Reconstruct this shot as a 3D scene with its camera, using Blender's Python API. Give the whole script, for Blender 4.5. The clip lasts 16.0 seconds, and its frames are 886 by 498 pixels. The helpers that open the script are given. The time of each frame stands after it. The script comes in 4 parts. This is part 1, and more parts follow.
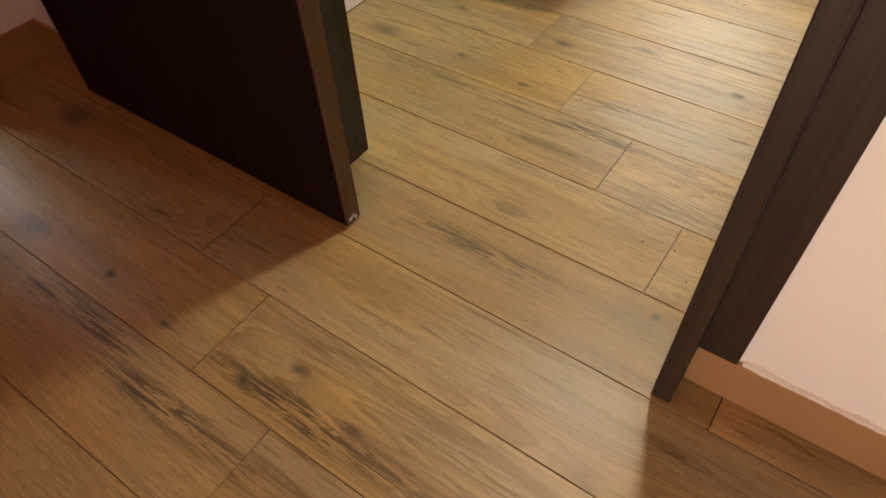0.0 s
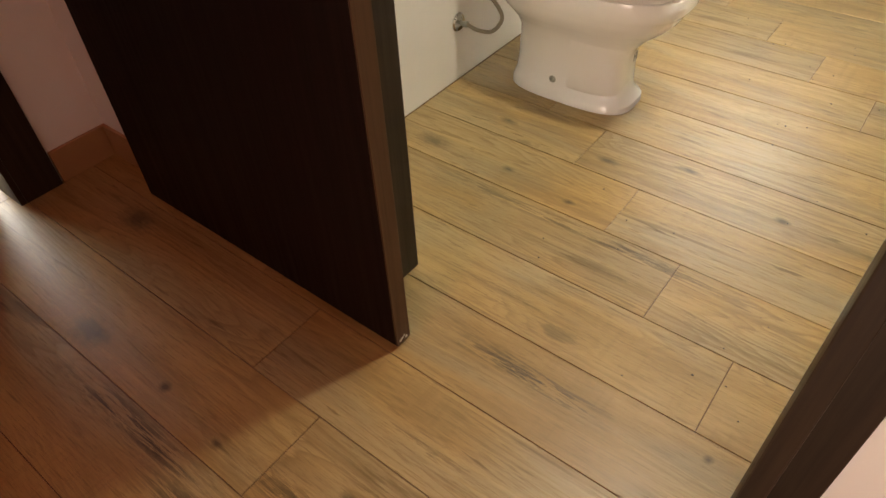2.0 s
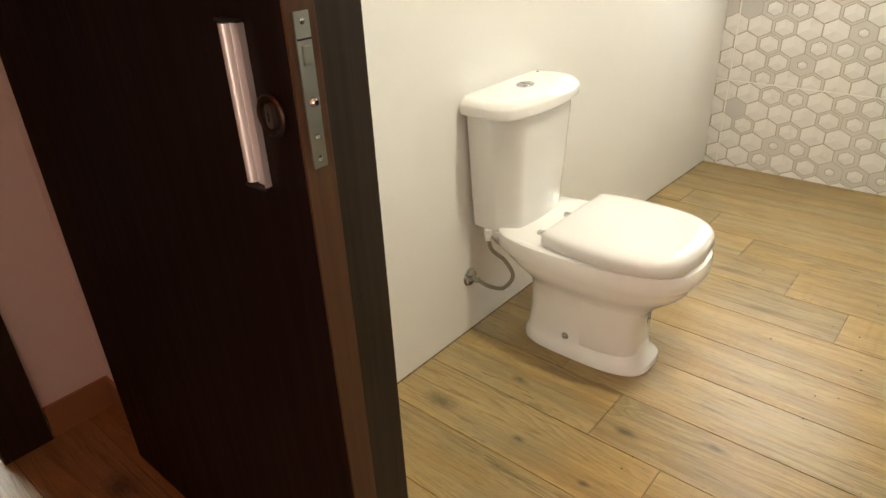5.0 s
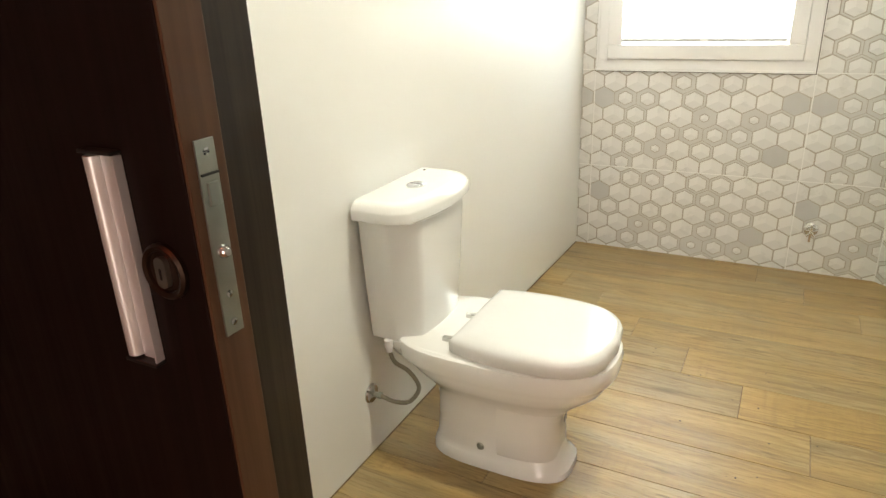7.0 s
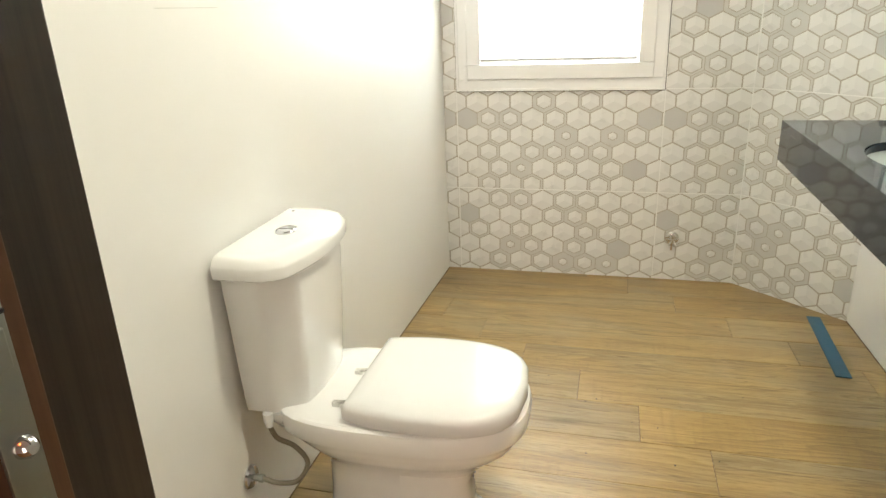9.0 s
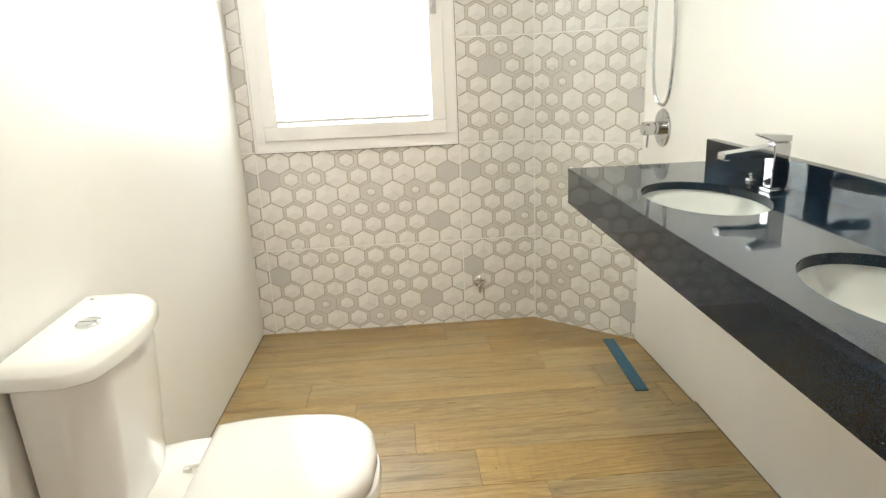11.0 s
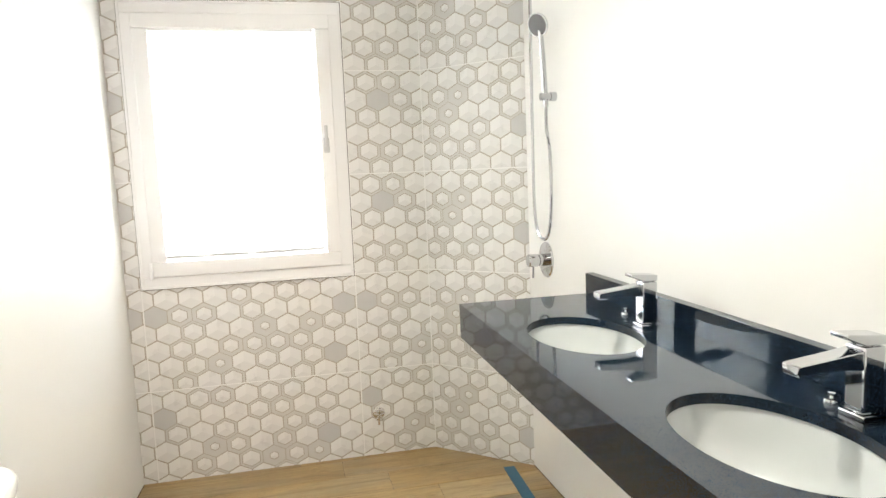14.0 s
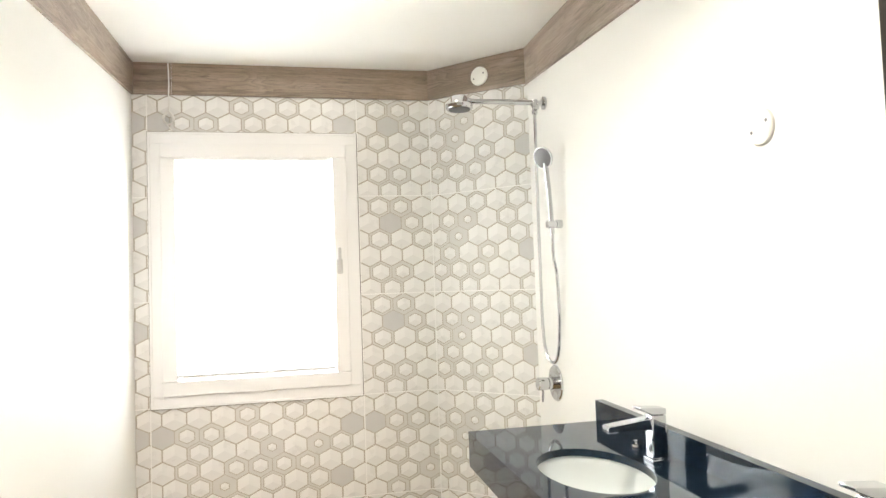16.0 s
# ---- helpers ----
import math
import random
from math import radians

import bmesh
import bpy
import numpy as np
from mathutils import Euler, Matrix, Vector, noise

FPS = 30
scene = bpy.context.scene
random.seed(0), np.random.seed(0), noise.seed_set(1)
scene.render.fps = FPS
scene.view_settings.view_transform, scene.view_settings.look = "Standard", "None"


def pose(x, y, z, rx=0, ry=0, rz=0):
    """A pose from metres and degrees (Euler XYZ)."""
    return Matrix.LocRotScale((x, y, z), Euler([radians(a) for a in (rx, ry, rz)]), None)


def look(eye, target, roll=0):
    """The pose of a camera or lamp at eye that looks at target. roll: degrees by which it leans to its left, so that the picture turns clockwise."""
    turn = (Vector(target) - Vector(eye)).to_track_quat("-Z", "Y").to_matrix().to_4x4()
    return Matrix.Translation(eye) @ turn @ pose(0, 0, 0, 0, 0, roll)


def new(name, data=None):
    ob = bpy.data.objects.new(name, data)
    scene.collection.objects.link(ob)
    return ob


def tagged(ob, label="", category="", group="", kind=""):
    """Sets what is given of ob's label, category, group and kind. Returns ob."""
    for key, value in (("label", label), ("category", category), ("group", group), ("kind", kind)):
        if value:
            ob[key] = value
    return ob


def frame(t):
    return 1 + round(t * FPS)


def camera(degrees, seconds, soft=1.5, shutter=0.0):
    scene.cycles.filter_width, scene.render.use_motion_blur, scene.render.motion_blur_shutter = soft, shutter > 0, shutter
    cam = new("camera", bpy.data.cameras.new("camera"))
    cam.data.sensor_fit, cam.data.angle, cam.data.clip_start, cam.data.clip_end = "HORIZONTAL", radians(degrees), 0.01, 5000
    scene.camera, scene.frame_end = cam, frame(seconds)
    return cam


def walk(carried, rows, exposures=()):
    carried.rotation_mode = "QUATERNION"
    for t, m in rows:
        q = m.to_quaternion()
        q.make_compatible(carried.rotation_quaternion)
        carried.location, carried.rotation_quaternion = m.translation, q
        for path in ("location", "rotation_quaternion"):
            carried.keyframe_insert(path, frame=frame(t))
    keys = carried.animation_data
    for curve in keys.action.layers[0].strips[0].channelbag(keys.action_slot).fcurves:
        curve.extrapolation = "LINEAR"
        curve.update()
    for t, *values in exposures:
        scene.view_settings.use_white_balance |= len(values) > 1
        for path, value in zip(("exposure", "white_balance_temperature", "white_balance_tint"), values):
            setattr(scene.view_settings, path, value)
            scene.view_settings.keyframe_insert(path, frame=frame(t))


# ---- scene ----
cam = camera(68.0, 16.0)
PATH = [
    (0, (0.236, 0.427, 1.024), (-0.548, 1.453, -0.503), -3.3),
    (0.5, (0.218, 0.443, 1.036), (-0.574, 1.477, -0.481), -3.6),
    (1, (0.173, 0.46, 1.068), (-0.623, 1.531, -0.422), -3.2),
    (1.5, (0.138, 0.456, 1.089), (-0.679, 1.552, -0.37), -2.6),
    (2, (0.142, 0.457, 1.133), (-0.77, 1.558, -0.265), -3.0),
    (2.5, (0.15, 0.468, 1.178), (-0.849, 1.628, -0.108), -2.9),
    (3, (0.136, 0.496, 1.19), (-0.911, 1.707, -0.008), -2.0),
    (3.5, (0.145, 0.538, 1.203), (-0.937, 1.764, 0.053), -2.2),
    (4, (0.145, 0.583, 1.23), (-0.972, 1.83, 0.136), -2.4),
    (4.5, (0.097, 0.586, 1.238), (-1.052, 1.871, 0.225), -2.0),
    (4.7, (0.092, 0.611, 1.247), (-1.09, 1.896, 0.273), -2.9),
    (6.8, (-0.085, 0.674, 1.268), (-0.989, 2.304, 0.543), -2.2),
    (7, (-0.087, 0.711, 1.259), (-0.972, 2.354, 0.538), -2.2),
    (7.5, (-0.094, 0.806, 1.233), (-0.914, 2.484, 0.519), -2.2),
    (8, (-0.121, 0.855, 1.24), (-0.844, 2.578, 0.525), -2.2),
    (8.5, (-0.171, 0.862, 1.246), (-0.827, 2.615, 0.54), -2.4),
    (9, (-0.229, 0.874, 1.251), (-0.717, 2.69, 0.571), -2.3),
    (9.5, (-0.262, 0.892, 1.262), (-0.626, 2.742, 0.595), -2.4),
    (10, (-0.292, 0.893, 1.271), (-0.497, 2.775, 0.627), -2.4),
    (10.2, (-0.302, 0.89, 1.271), (-0.429, 2.784, 0.643), -2.4),
    (12.3, (-0.288, 0.888, 1.311), (0.013, 2.817, 0.876), -2.4),
    (12.5, (-0.281, 0.892, 1.322), (0.038, 2.821, 0.904), -2.3),
    (13, (-0.285, 0.874, 1.33), (0.091, 2.808, 0.985), -2.2),
    (13.5, (-0.273, 0.869, 1.339), (0.13, 2.808, 1.057), -2.3),
    (14, (-0.274, 0.869, 1.354), (0.155, 2.809, 1.127), -2.3),
    (14.5, (-0.273, 0.86, 1.369), (0.165, 2.805, 1.209), -2.2),
    (15, (-0.271, 0.851, 1.377), (0.15, 2.804, 1.291), -2.2),
    (15.5, (-0.278, 0.838, 1.407), (0.139, 2.794, 1.395), -2.1),
    (16, (-0.276, 0.82, 1.429), (0.134, 2.775, 1.522), -2.0),
]
EXPOSURES = [(0, 0.0, 7400, 8), (3.5, 0.0, 7500, 8), (7, -0.02, 6800, 2), (10, 0.0, 6800, 2), (12.5, 0.10, 6350, 8), (14.5, 0.21, 6350, 8), (16, 0.28, 6450, 8)]
walk(cam, [(t, look(eye, target, roll)) for t, eye, target, roll in PATH], EXPOSURES)
BATH_W, DOME_GLOW, HALL_FILL_W, RED_FILL_W, WINDOW_W, NEXT_W, DAY_GLOW = 20.5, 31.0, 9.0, 3.9, 97.0, 0.5, 11.0
import functools

# ---- world and lights ----
world = bpy.data.worlds.new("world")
scene.world = world
world.use_nodes = True
_wn = world.node_tree
_sky = _wn.nodes.new("ShaderNodeTexSky")
_sky.sky_type = "NISHITA"
_sky.sun_disc = False
_sky.sun_elevation, _sky.sun_rotation = radians(45), radians(200)
_wn.nodes["Background"].inputs[1].default_value = 0.1
_wn.links.new(_sky.outputs[0], _wn.nodes["Background"].inputs[0])


def area_lamp(name, m, size_x, size_y, watts, colour, disk=False, spread=180):
    data = bpy.data.lights.new(name, "AREA")
    data.shape = "DISK" if disk else "RECTANGLE"
    data.size = size_x
    if not disk:
        data.size_y = size_y
    data.energy, data.color, data.spread = watts, colour, radians(spread)
    ob = new(name, data)
    ob.matrix_world = m
    return ob


LAMP, LAMP_2 = (-0.13, 2.11), (-0.15, 3.08)
CEIL = 2.49
area_lamp("bath_light", pose(LAMP[0], LAMP[1], CEIL - 0.012), 0.19, 0.19, BATH_W, (1.0, 0.935, 0.81), True, 145)
# unseen fill light added to the hall, in an invented south wall opening
area_lamp("hall_fill", pose(0.42, -1.085, 1.06, 90, 0, 0), 0.68, 2.08, HALL_FILL_W, (1.0, 0.76, 0.66), False, 80)
# unseen red light added overhead to redden and brighten the hall floor
area_lamp("hall_red_fill", pose(-0.40, 0.10, CEIL - 0.012), 0.16, 0.16, RED_FILL_W, (1.0, 0.12, 0.025), True, 112)
# daylight that comes in through the window's blind, and through the glazed door of the next room
area_lamp("window_daylight", pose(-0.505, 4.135, 1.535, -90, 0, 0), 0.70, 1.0, WINDOW_W, (0.93, 0.96, 1.0))
area_lamp("next_room_daylight", pose(-3.05, 0.95, 1.1, 0, -90, 0), 2.0, 0.9, NEXT_W, (0.93, 0.96, 1.0))


# ---- materials ----
def material(name):
    m = bpy.data.materials.new(name)
    m.use_nodes = True
    nt = m.node_tree
    return m, nt, nt.nodes["Principled BSDF"]


def node(nt, kind, **kw):
    n = nt.nodes.new(kind)
    for k, v in kw.items():
        n.inputs[k.replace("_", " ")].default_value = v
    return n


def mix(nt, fac, a, b, blend="MIX"):
    n = nt.nodes.new("ShaderNodeMix")
    n.data_type, n.blend_type = "RGBA", blend
    for sock, v in ((n.inputs[0], fac), (n.inputs[6], a), (n.inputs[7], b)):
        if isinstance(v, (int, float)):
            sock.default_value = v
        elif isinstance(v, tuple):
            sock.default_value = (*v, 1)
        else:
            nt.links.new(v, sock)
    return n.outputs[2]


def ramp(nt, fac, stops):
    n = nt.nodes.new("ShaderNodeValToRGB")
    el = n.color_ramp.elements
    while len(el) < len(stops):
        el.new(0.5)
    for e, (p, c) in zip(el, stops):
        e.position = p
        e.color = (*c, 1) if isinstance(c, tuple) else (c, c, c, 1)
    nt.links.new(fac, n.inputs[0])
    return n.outputs[0]


def bump(nt, bsdf, height, strength, distance):
    b = node(nt, "ShaderNodeBump", Strength=strength, Distance=distance)
    nt.links.new(height, b.inputs["Height"])
    nt.links.new(b.outputs[0], bsdf.inputs["Normal"])


def coords(nt, scale, shift=False):
    """Object coordinates, scaled, with a shift of each object's own."""
    tc = nt.nodes.new("ShaderNodeTexCoord")
    mp = nt.nodes.new("ShaderNodeMapping")
    mp.inputs["Scale"].default_value = scale
    nt.links.new(tc.outputs["Object"], mp.inputs["Vector"])
    if shift:
        info = nt.nodes.new("ShaderNodeObjectInfo")
        mul = nt.nodes.new("ShaderNodeVectorMath")
        mul.operation = "MULTIPLY"
        mul.inputs[1].default_value = (37.0, 61.0, 13.0)
        nt.links.new(info.outputs["Random"], mul.inputs[0])
        nt.links.new(mul.outputs[0], mp.inputs["Location"])
    return mp.outputs[0]


def noise_tex(nt, vec, scale, detail=4.0, rough=0.55, distort=0.0):
    n = node(nt, "ShaderNodeTexNoise", Scale=scale, Detail=detail, Roughness=rough, Distortion=distort)
    nt.links.new(vec, n.inputs["Vector"])
    return n.outputs["Fac"]


def plain(name, colour, rough, metal=0.0, vary=0.06, scale=6.0, relief=0.0, relief_scale=200.0, coat=0.0):
    m, nt, b = material(name)
    v = coords(nt, (1, 1, 1))
    n1 = noise_tex(nt, v, scale)
    n2 = noise_tex(nt, v, scale * 14)
    dark = tuple(c * (1 - 2.2 * vary) for c in colour)
    c1 = mix(nt, n1, dark, tuple(min(1, c * (1 + vary)) for c in colour))
    c2 = mix(nt, n2, tuple(c * (1 - vary) for c in colour), colour)
    nt.links.new(mix(nt, 0.4, c1, c2), b.inputs["Base Color"])
    b.inputs["Metallic"].default_value = metal
    r = nt.nodes.new("ShaderNodeMapRange")
    r.inputs["To Min"].default_value, r.inputs["To Max"].default_value = rough * 0.8, rough * 1.25
    nt.links.new(n1, r.inputs["Value"])
    nt.links.new(r.outputs[0], b.inputs["Roughness"])
    b.inputs["Coat Weight"].default_value = coat
    b.inputs["Coat Roughness"].default_value = 0.05
    if relief:
        bump(nt, b, noise_tex(nt, v, relief_scale, 3), 0.25, relief)
    return m


def wood_tile(name, light, mid, dark, knots=1.0, rough=0.3, greyed=0.35, spots=(), splits=()):
    """Porcelain plank with an oak print: growth lines that bend round knots, pores, cracks and greyed patches."""
    m, nt, b = material(name)

    def math_node(op, a, c, d=None):
        n = nt.nodes.new("ShaderNodeMath")
        n.operation = op
        for sock, v in zip(n.inputs, (a, c, d)):
            if v is None:
                continue
            if isinstance(v, (int, float)):
                sock.default_value = v
            else:
                nt.links.new(v, sock)
        return n.outputs[0]

    # knots: a few cells are chosen
    vor = nt.nodes.new("ShaderNodeTexVoronoi")
    vor.inputs["Scale"].default_value = 1.0
    nt.links.new(coords(nt, (4.2, 9.5, 1.0), True), vor.inputs["Vector"])
    wob = noise_tex(nt, coords(nt, (40, 90, 1), True), 1.0, 4, 0.7)
    dist = math_node("MULTIPLY_ADD", wob, 0.30, vor.outputs["Distance"])
    pick = nt.nodes.new("ShaderNodeSeparateColor")
    nt.links.new(vor.outputs["Color"], pick.inputs[0])
    chosen = ramp(nt, pick.outputs[0], [(0.87, 0.0), (0.90, 1.0)])
    size = math_node("MULTIPLY_ADD", pick.outputs[1], 0.75, 0.35)
    rel = math_node("DIVIDE", dist, size)
    core = math_node("MULTIPLY", ramp(nt, rel, [(0.22, 1.0), (0.27, 0.85), (0.32, 0.22), (0.62, 0.0)]), chosen)
    halo = math_node("MULTIPLY", ramp(nt, vor.outputs["Distance"], [(0.0, 1.0), (0.75, 0.0)]), chosen)
    # growth lines: contours of a stretched noise field, lifted at the knots
    field = noise_tex(nt, coords(nt, (0.55, 5.2, 1.0), True), 1.0, 3, 0.45, 0.15)
    field = math_node("MULTIPLY_ADD", halo, 0.16, field)
    saw = math_node("FRACT", math_node("MULTIPLY", field, 30.0), 0.0)
    lines = ramp(nt, saw, [(0.0, 0.15), (0.12, 0.9), (0.30, 0.55), (0.85, 0.10), (1.0, 0.15)])
    where = ramp(nt, noise_tex(nt, coords(nt, (1.0, 3.2, 1.0), True), 1.3, 3), [(0.40, 0.10), (0.60, 0.80)])
    tone_n = noise_tex(nt, coords(nt, (0.6, 9.0, 1.0), True), 1.3, 6, 0.68, 0.3)
    col = ramp(nt, tone_n, [(0.30, dark), (0.43, mid), (0.55, light), (0.75, tuple(0.90 * c for c in light))])
    grey = tuple(sum(mid) / 3 * k for k in (1.02, 1.0, 0.74))
    patch = noise_tex(nt, coords(nt, (1.5, 4.5, 1.0), True), 1.0, 3, 0.5, 0.6)
    col = mix(nt, ramp(nt, patch, [(0.44, 0.0), (0.62, greyed)]), col, grey)
    col = mix(nt, math_node("MULTIPLY", lines, where), col, tuple(0.50 * c for c in mid))
    pores = noise_tex(nt, coords(nt, (14.0, 210.0, 1.0), True), 1.0, 4, 0.7, 0.2)
    col = mix(nt, ramp(nt, pores, [(0.34, 0.65), (0.47, 0.0)]), col, tuple(0.45 * c for c in mid))
    fine = noise_tex(nt, coords(nt, (26.0, 420.0, 1.0), True), 1.0, 3, 0.75, 0.1)
    col = mix(nt, ramp(nt, fine, [(0.36, 0.30), (0.50, 0.0)]), col, tuple(0.5 * c for c in mid))
    col = mix(nt, ramp(nt, fine, [(0.56, 0.0), (0.70, 0.15)]), col, tuple(min(1.0, 1.25 * c) for c in light))
    saws = noise_tex(nt, coords(nt, (70.0, 3.0, 1.0), True), 1.0, 2, 0.5, 0.3)
    col = mix(nt, math_node("MULTIPLY", ramp(nt, saws, [(0.5, 0.0), (0.75, 0.35)]), ramp(nt, patch, [(0.40, 1.0), (0.33, 0.0)])), col, tuple(0.6 * c for c in mid))
    streak = noise_tex(nt, coords(nt, (0.9, 34.0, 1.0), True), 1.0, 4, 0.6, 0.8)
    busy = ramp(nt, noise_tex(nt, coords(nt, (0.9, 3.4, 1.0), True), 1.0, 3, 0.55, 0.5), [(0.40, 0.10), (0.60, 1.0)])
    col = mix(nt, math_node("MULTIPLY", busy, ramp(nt, streak, [(0.34, 0.70), (0.46, 0.0)])), col, tuple(0.50 * c for c in mid))
    col = mix(nt, math_node("MULTIPLY", busy, ramp(nt, streak, [(0.56, 0.0), (0.70, 0.28)])), col, tuple(min(1.0, 1.22 * c) for c in light))
    fleck = noise_tex(nt, coords(nt, (6.0, 70.0, 1.0), True), 1.0, 3, 0.6, 0.6)
    col = mix(nt, math_node("MULTIPLY", busy, ramp(nt, fleck, [(0.30, 0.85), (0.38, 0.0)])), col, tuple(0.30 * c for c in mid))
    crack = noise_tex(nt, coords(nt, (1.6, 30.0, 1.0), True), 1.1, 6, 0.72, 1.6)
    zone = ramp(nt, noise_tex(nt, coords(nt, (1.7, 5.0, 1.0), True), 1.0, 2), [(0.50, 0.0), (0.64, 1.0)])
    col = mix(nt, math_node("MULTIPLY", ramp(nt, crack, [(0.55, 0.0), (0.63, 0.75)]), zone), col, tuple(0.34 * c for c in mid))
    col = mix(nt, math_node("MULTIPLY", halo, 0.28 * knots), col, tuple(0.5 * c for c in mid))
    col = mix(nt, math_node("MULTIPLY", core, 0.85 * knots), col, (0.045, 0.035, 0.024))
    # knots and splits that these very planks carry: (x, y, half length, half width)
    where_at = nt.nodes.new("ShaderNodeNewGeometry").outputs["Position"]

    def blots(rows, ragged):
        mask = 0.0
        for x, y, ax, ay in rows:
            n = nt.nodes.new("ShaderNodeVectorMath")
            n.operation = "MULTIPLY_ADD"
            n.inputs[1].default_value, n.inputs[2].default_value = (1 / ax, 1 / ay, 0), (-x / ax, -y / ay, 0)
            nt.links.new(where_at, n.inputs[0])
            ln = nt.nodes.new("ShaderNodeVectorMath")
            ln.operation = "LENGTH"
            nt.links.new(n.outputs[0], ln.inputs[0])
            far = math_node("MULTIPLY_ADD", wob, ragged, ln.outputs["Value"])
            mask = math_node("MAXIMUM", ramp(nt, math_node("MULTIPLY", far, 0.4), [(0.36, 1.0), (0.50, 0.62), (0.76, 0.0)]), mask)
        return mask

    if spots:
        col = mix(nt, math_node("MULTIPLY", blots(spots, 1.3), 0.82), col, (0.035, 0.030, 0.020))
    if splits:
        torn = noise_tex(nt, coords(nt, (5.0, 75.0, 1.0), True), 1.0, 5, 0.75, 1.2)
        col = mix(nt, math_node("MULTIPLY", blots(splits, 0.8), ramp(nt, torn, [(0.47, 0.0), (0.54, 0.92)])), col, (0.030, 0.026, 0.018))
    info = nt.nodes.new("ShaderNodeObjectInfo")
    tone = ramp(nt, info.outputs["Random"], [(0.0, (0.84, 0.82, 0.78)), (0.25, (0.97, 1.0, 1.08)), (0.5, (1.0, 0.99, 0.94)), (0.75, (0.93, 0.95, 1.0)), (1.0, (1.10, 1.08, 1.04))])
    cloud = noise_tex(nt, coords(nt, (2.2, 3.0, 1.0), True), 1.0, 2, 0.5, 0.4)
    col = mix(nt, ramp(nt, cloud, [(0.35, 0.30), (0.55, 0.0)]), col, tuple(0.62 * c for c in mid))
    col = mix(nt, ramp(nt, cloud, [(0.50, 0.0), (0.70, 0.22)]), col, tuple(min(1.0, 1.12 * c) for c in light))
    col = mix(nt, 1.0, col, tone, "MULTIPLY")
    nt.links.new(col, b.inputs["Base Color"])
    nt.links.new(ramp(nt, pores, [(0.2, rough * 1.3), (0.8, rough * 0.9)]), b.inputs["Roughness"])
    b.inputs["Specular IOR Level"].default_value = 0.38
    bump(nt, b, pores, 0.10, 0.0006)
    return m


def granite(name):
    m, nt, b = material(name)
    v = coords(nt, (1, 1, 1))
    vor = nt.nodes.new("ShaderNodeTexVoronoi")
    vor.inputs["Scale"].default_value = 900
    nt.links.new(v, vor.inputs["Vector"])
    sp = nt.nodes.new("ShaderNodeSeparateColor")
    nt.links.new(vor.outputs["Color"], sp.inputs[0])
    cloud = noise_tex(nt, v, 60, 4)
    base = mix(nt, cloud, (0.003, 0.007, 0.013), (0.006, 0.013, 0.025))
    col = mix(nt, ramp(nt, sp.outputs[0], [(0.72, 0.0), (0.95, 0.8)]), base, (0.034, 0.062, 0.105))
    nt.links.new(col, b.inputs["Base Color"])
    b.inputs["Roughness"].default_value = 0.05
    b.inputs["IOR"].default_value = 1.39
    return m


def dark_wood(name, light, dark, rough=0.33, axis=2, gloss=0.3):
    m, nt, b = material(name)
    s = [60.0, 60.0, 60.0]
    s[axis] = 1.6
    g1 = noise_tex(nt, coords(nt, tuple(s)), 1.0, 5, 0.65, 0.3)
    g2 = noise_tex(nt, coords(nt, (3, 3, 0.7)), 1.0, 3)
    col = mix(nt, ramp(nt, g1, [(0.3, 0.0), (0.7, 1.0)]), dark, light)
    col = mix(nt, g2, col, mix(nt, 0.5, col, dark))
    nt.links.new(col, b.inputs["Base Color"])
    nt.links.new(ramp(nt, g1, [(0.2, rough * 1.3), (0.8, rough * 0.8)]), b.inputs["Roughness"])
    b.inputs["Specular IOR Level"].default_value = gloss
    bump(nt, b, g1, 0.15, 0.0006)
    return m


M_PLANK = wood_tile(
    "oak_print_porcelain", (0.45, 0.300, 0.120), (0.36, 0.233, 0.090), (0.235, 0.146, 0.057), 0.55, 0.33, 0.5,
    spots=((-1.33, 0.97, 0.062, 0.040), (-1.08, 0.68, 0.065, 0.034), (-0.90, 1.70, 0.060, 0.028), (-0.435, 1.90, 0.036, 0.014), (-0.232, 1.985, 0.036, 0.012),
           (-0.775, 1.911, 0.030, 0.012), (-0.642, 1.709, 0.022, 0.010), (-0.434, 1.68, 0.018, 0.010), (0.038, 1.92, 0.022, 0.012), (-0.819, 0.692, 0.016, 0.012),
           (-0.627, 0.672, 0.014, 0.010), (-0.344, 0.744, 0.022, 0.012), (-0.412, 0.671, 0.018, 0.013), (-0.188, 0.707, 0.022, 0.013), (0.135, 1.193, 0.010, 0.009)),
    splits=((-0.47, 0.558, 0.20, 0.026), (-0.26, 0.680, 0.26, 0.026), (-0.80, 0.600, 0.22, 0.024), (-0.33, 1.600, 0.34, 0.020), (-0.22, 1.157, 0.16, 0.022)))
M_TRIM = wood_tile("brown_oak_print_porcelain", (0.40, 0.305, 0.24), (0.31, 0.232, 0.178), (0.17, 0.123, 0.093), 1.0, 0.3, 0.25)
M_SKIRT = plain("orange_brown_skirting", (0.38, 0.21, 0.10), 0.4, 0, 0.07, 9.0, 0.0004, 60)
M_GROUT = plain("brown_grout", (0.12, 0.068, 0.035), 0.85)
M_WALL = plain("white_satin_wall", (0.84, 0.835, 0.815), 0.36, 0, 0.012, 2.5, 0.0006, 90)
M_HALLWALL = plain("off_white_paint", (0.82, 0.79, 0.76), 0.7, 0, 0.02, 3.0, 0.001, 140)
M_CEIL = plain("white_ceiling_paint", (0.85, 0.835, 0.80), 0.8, 0, 0.015, 2.0, 0.0006, 120)
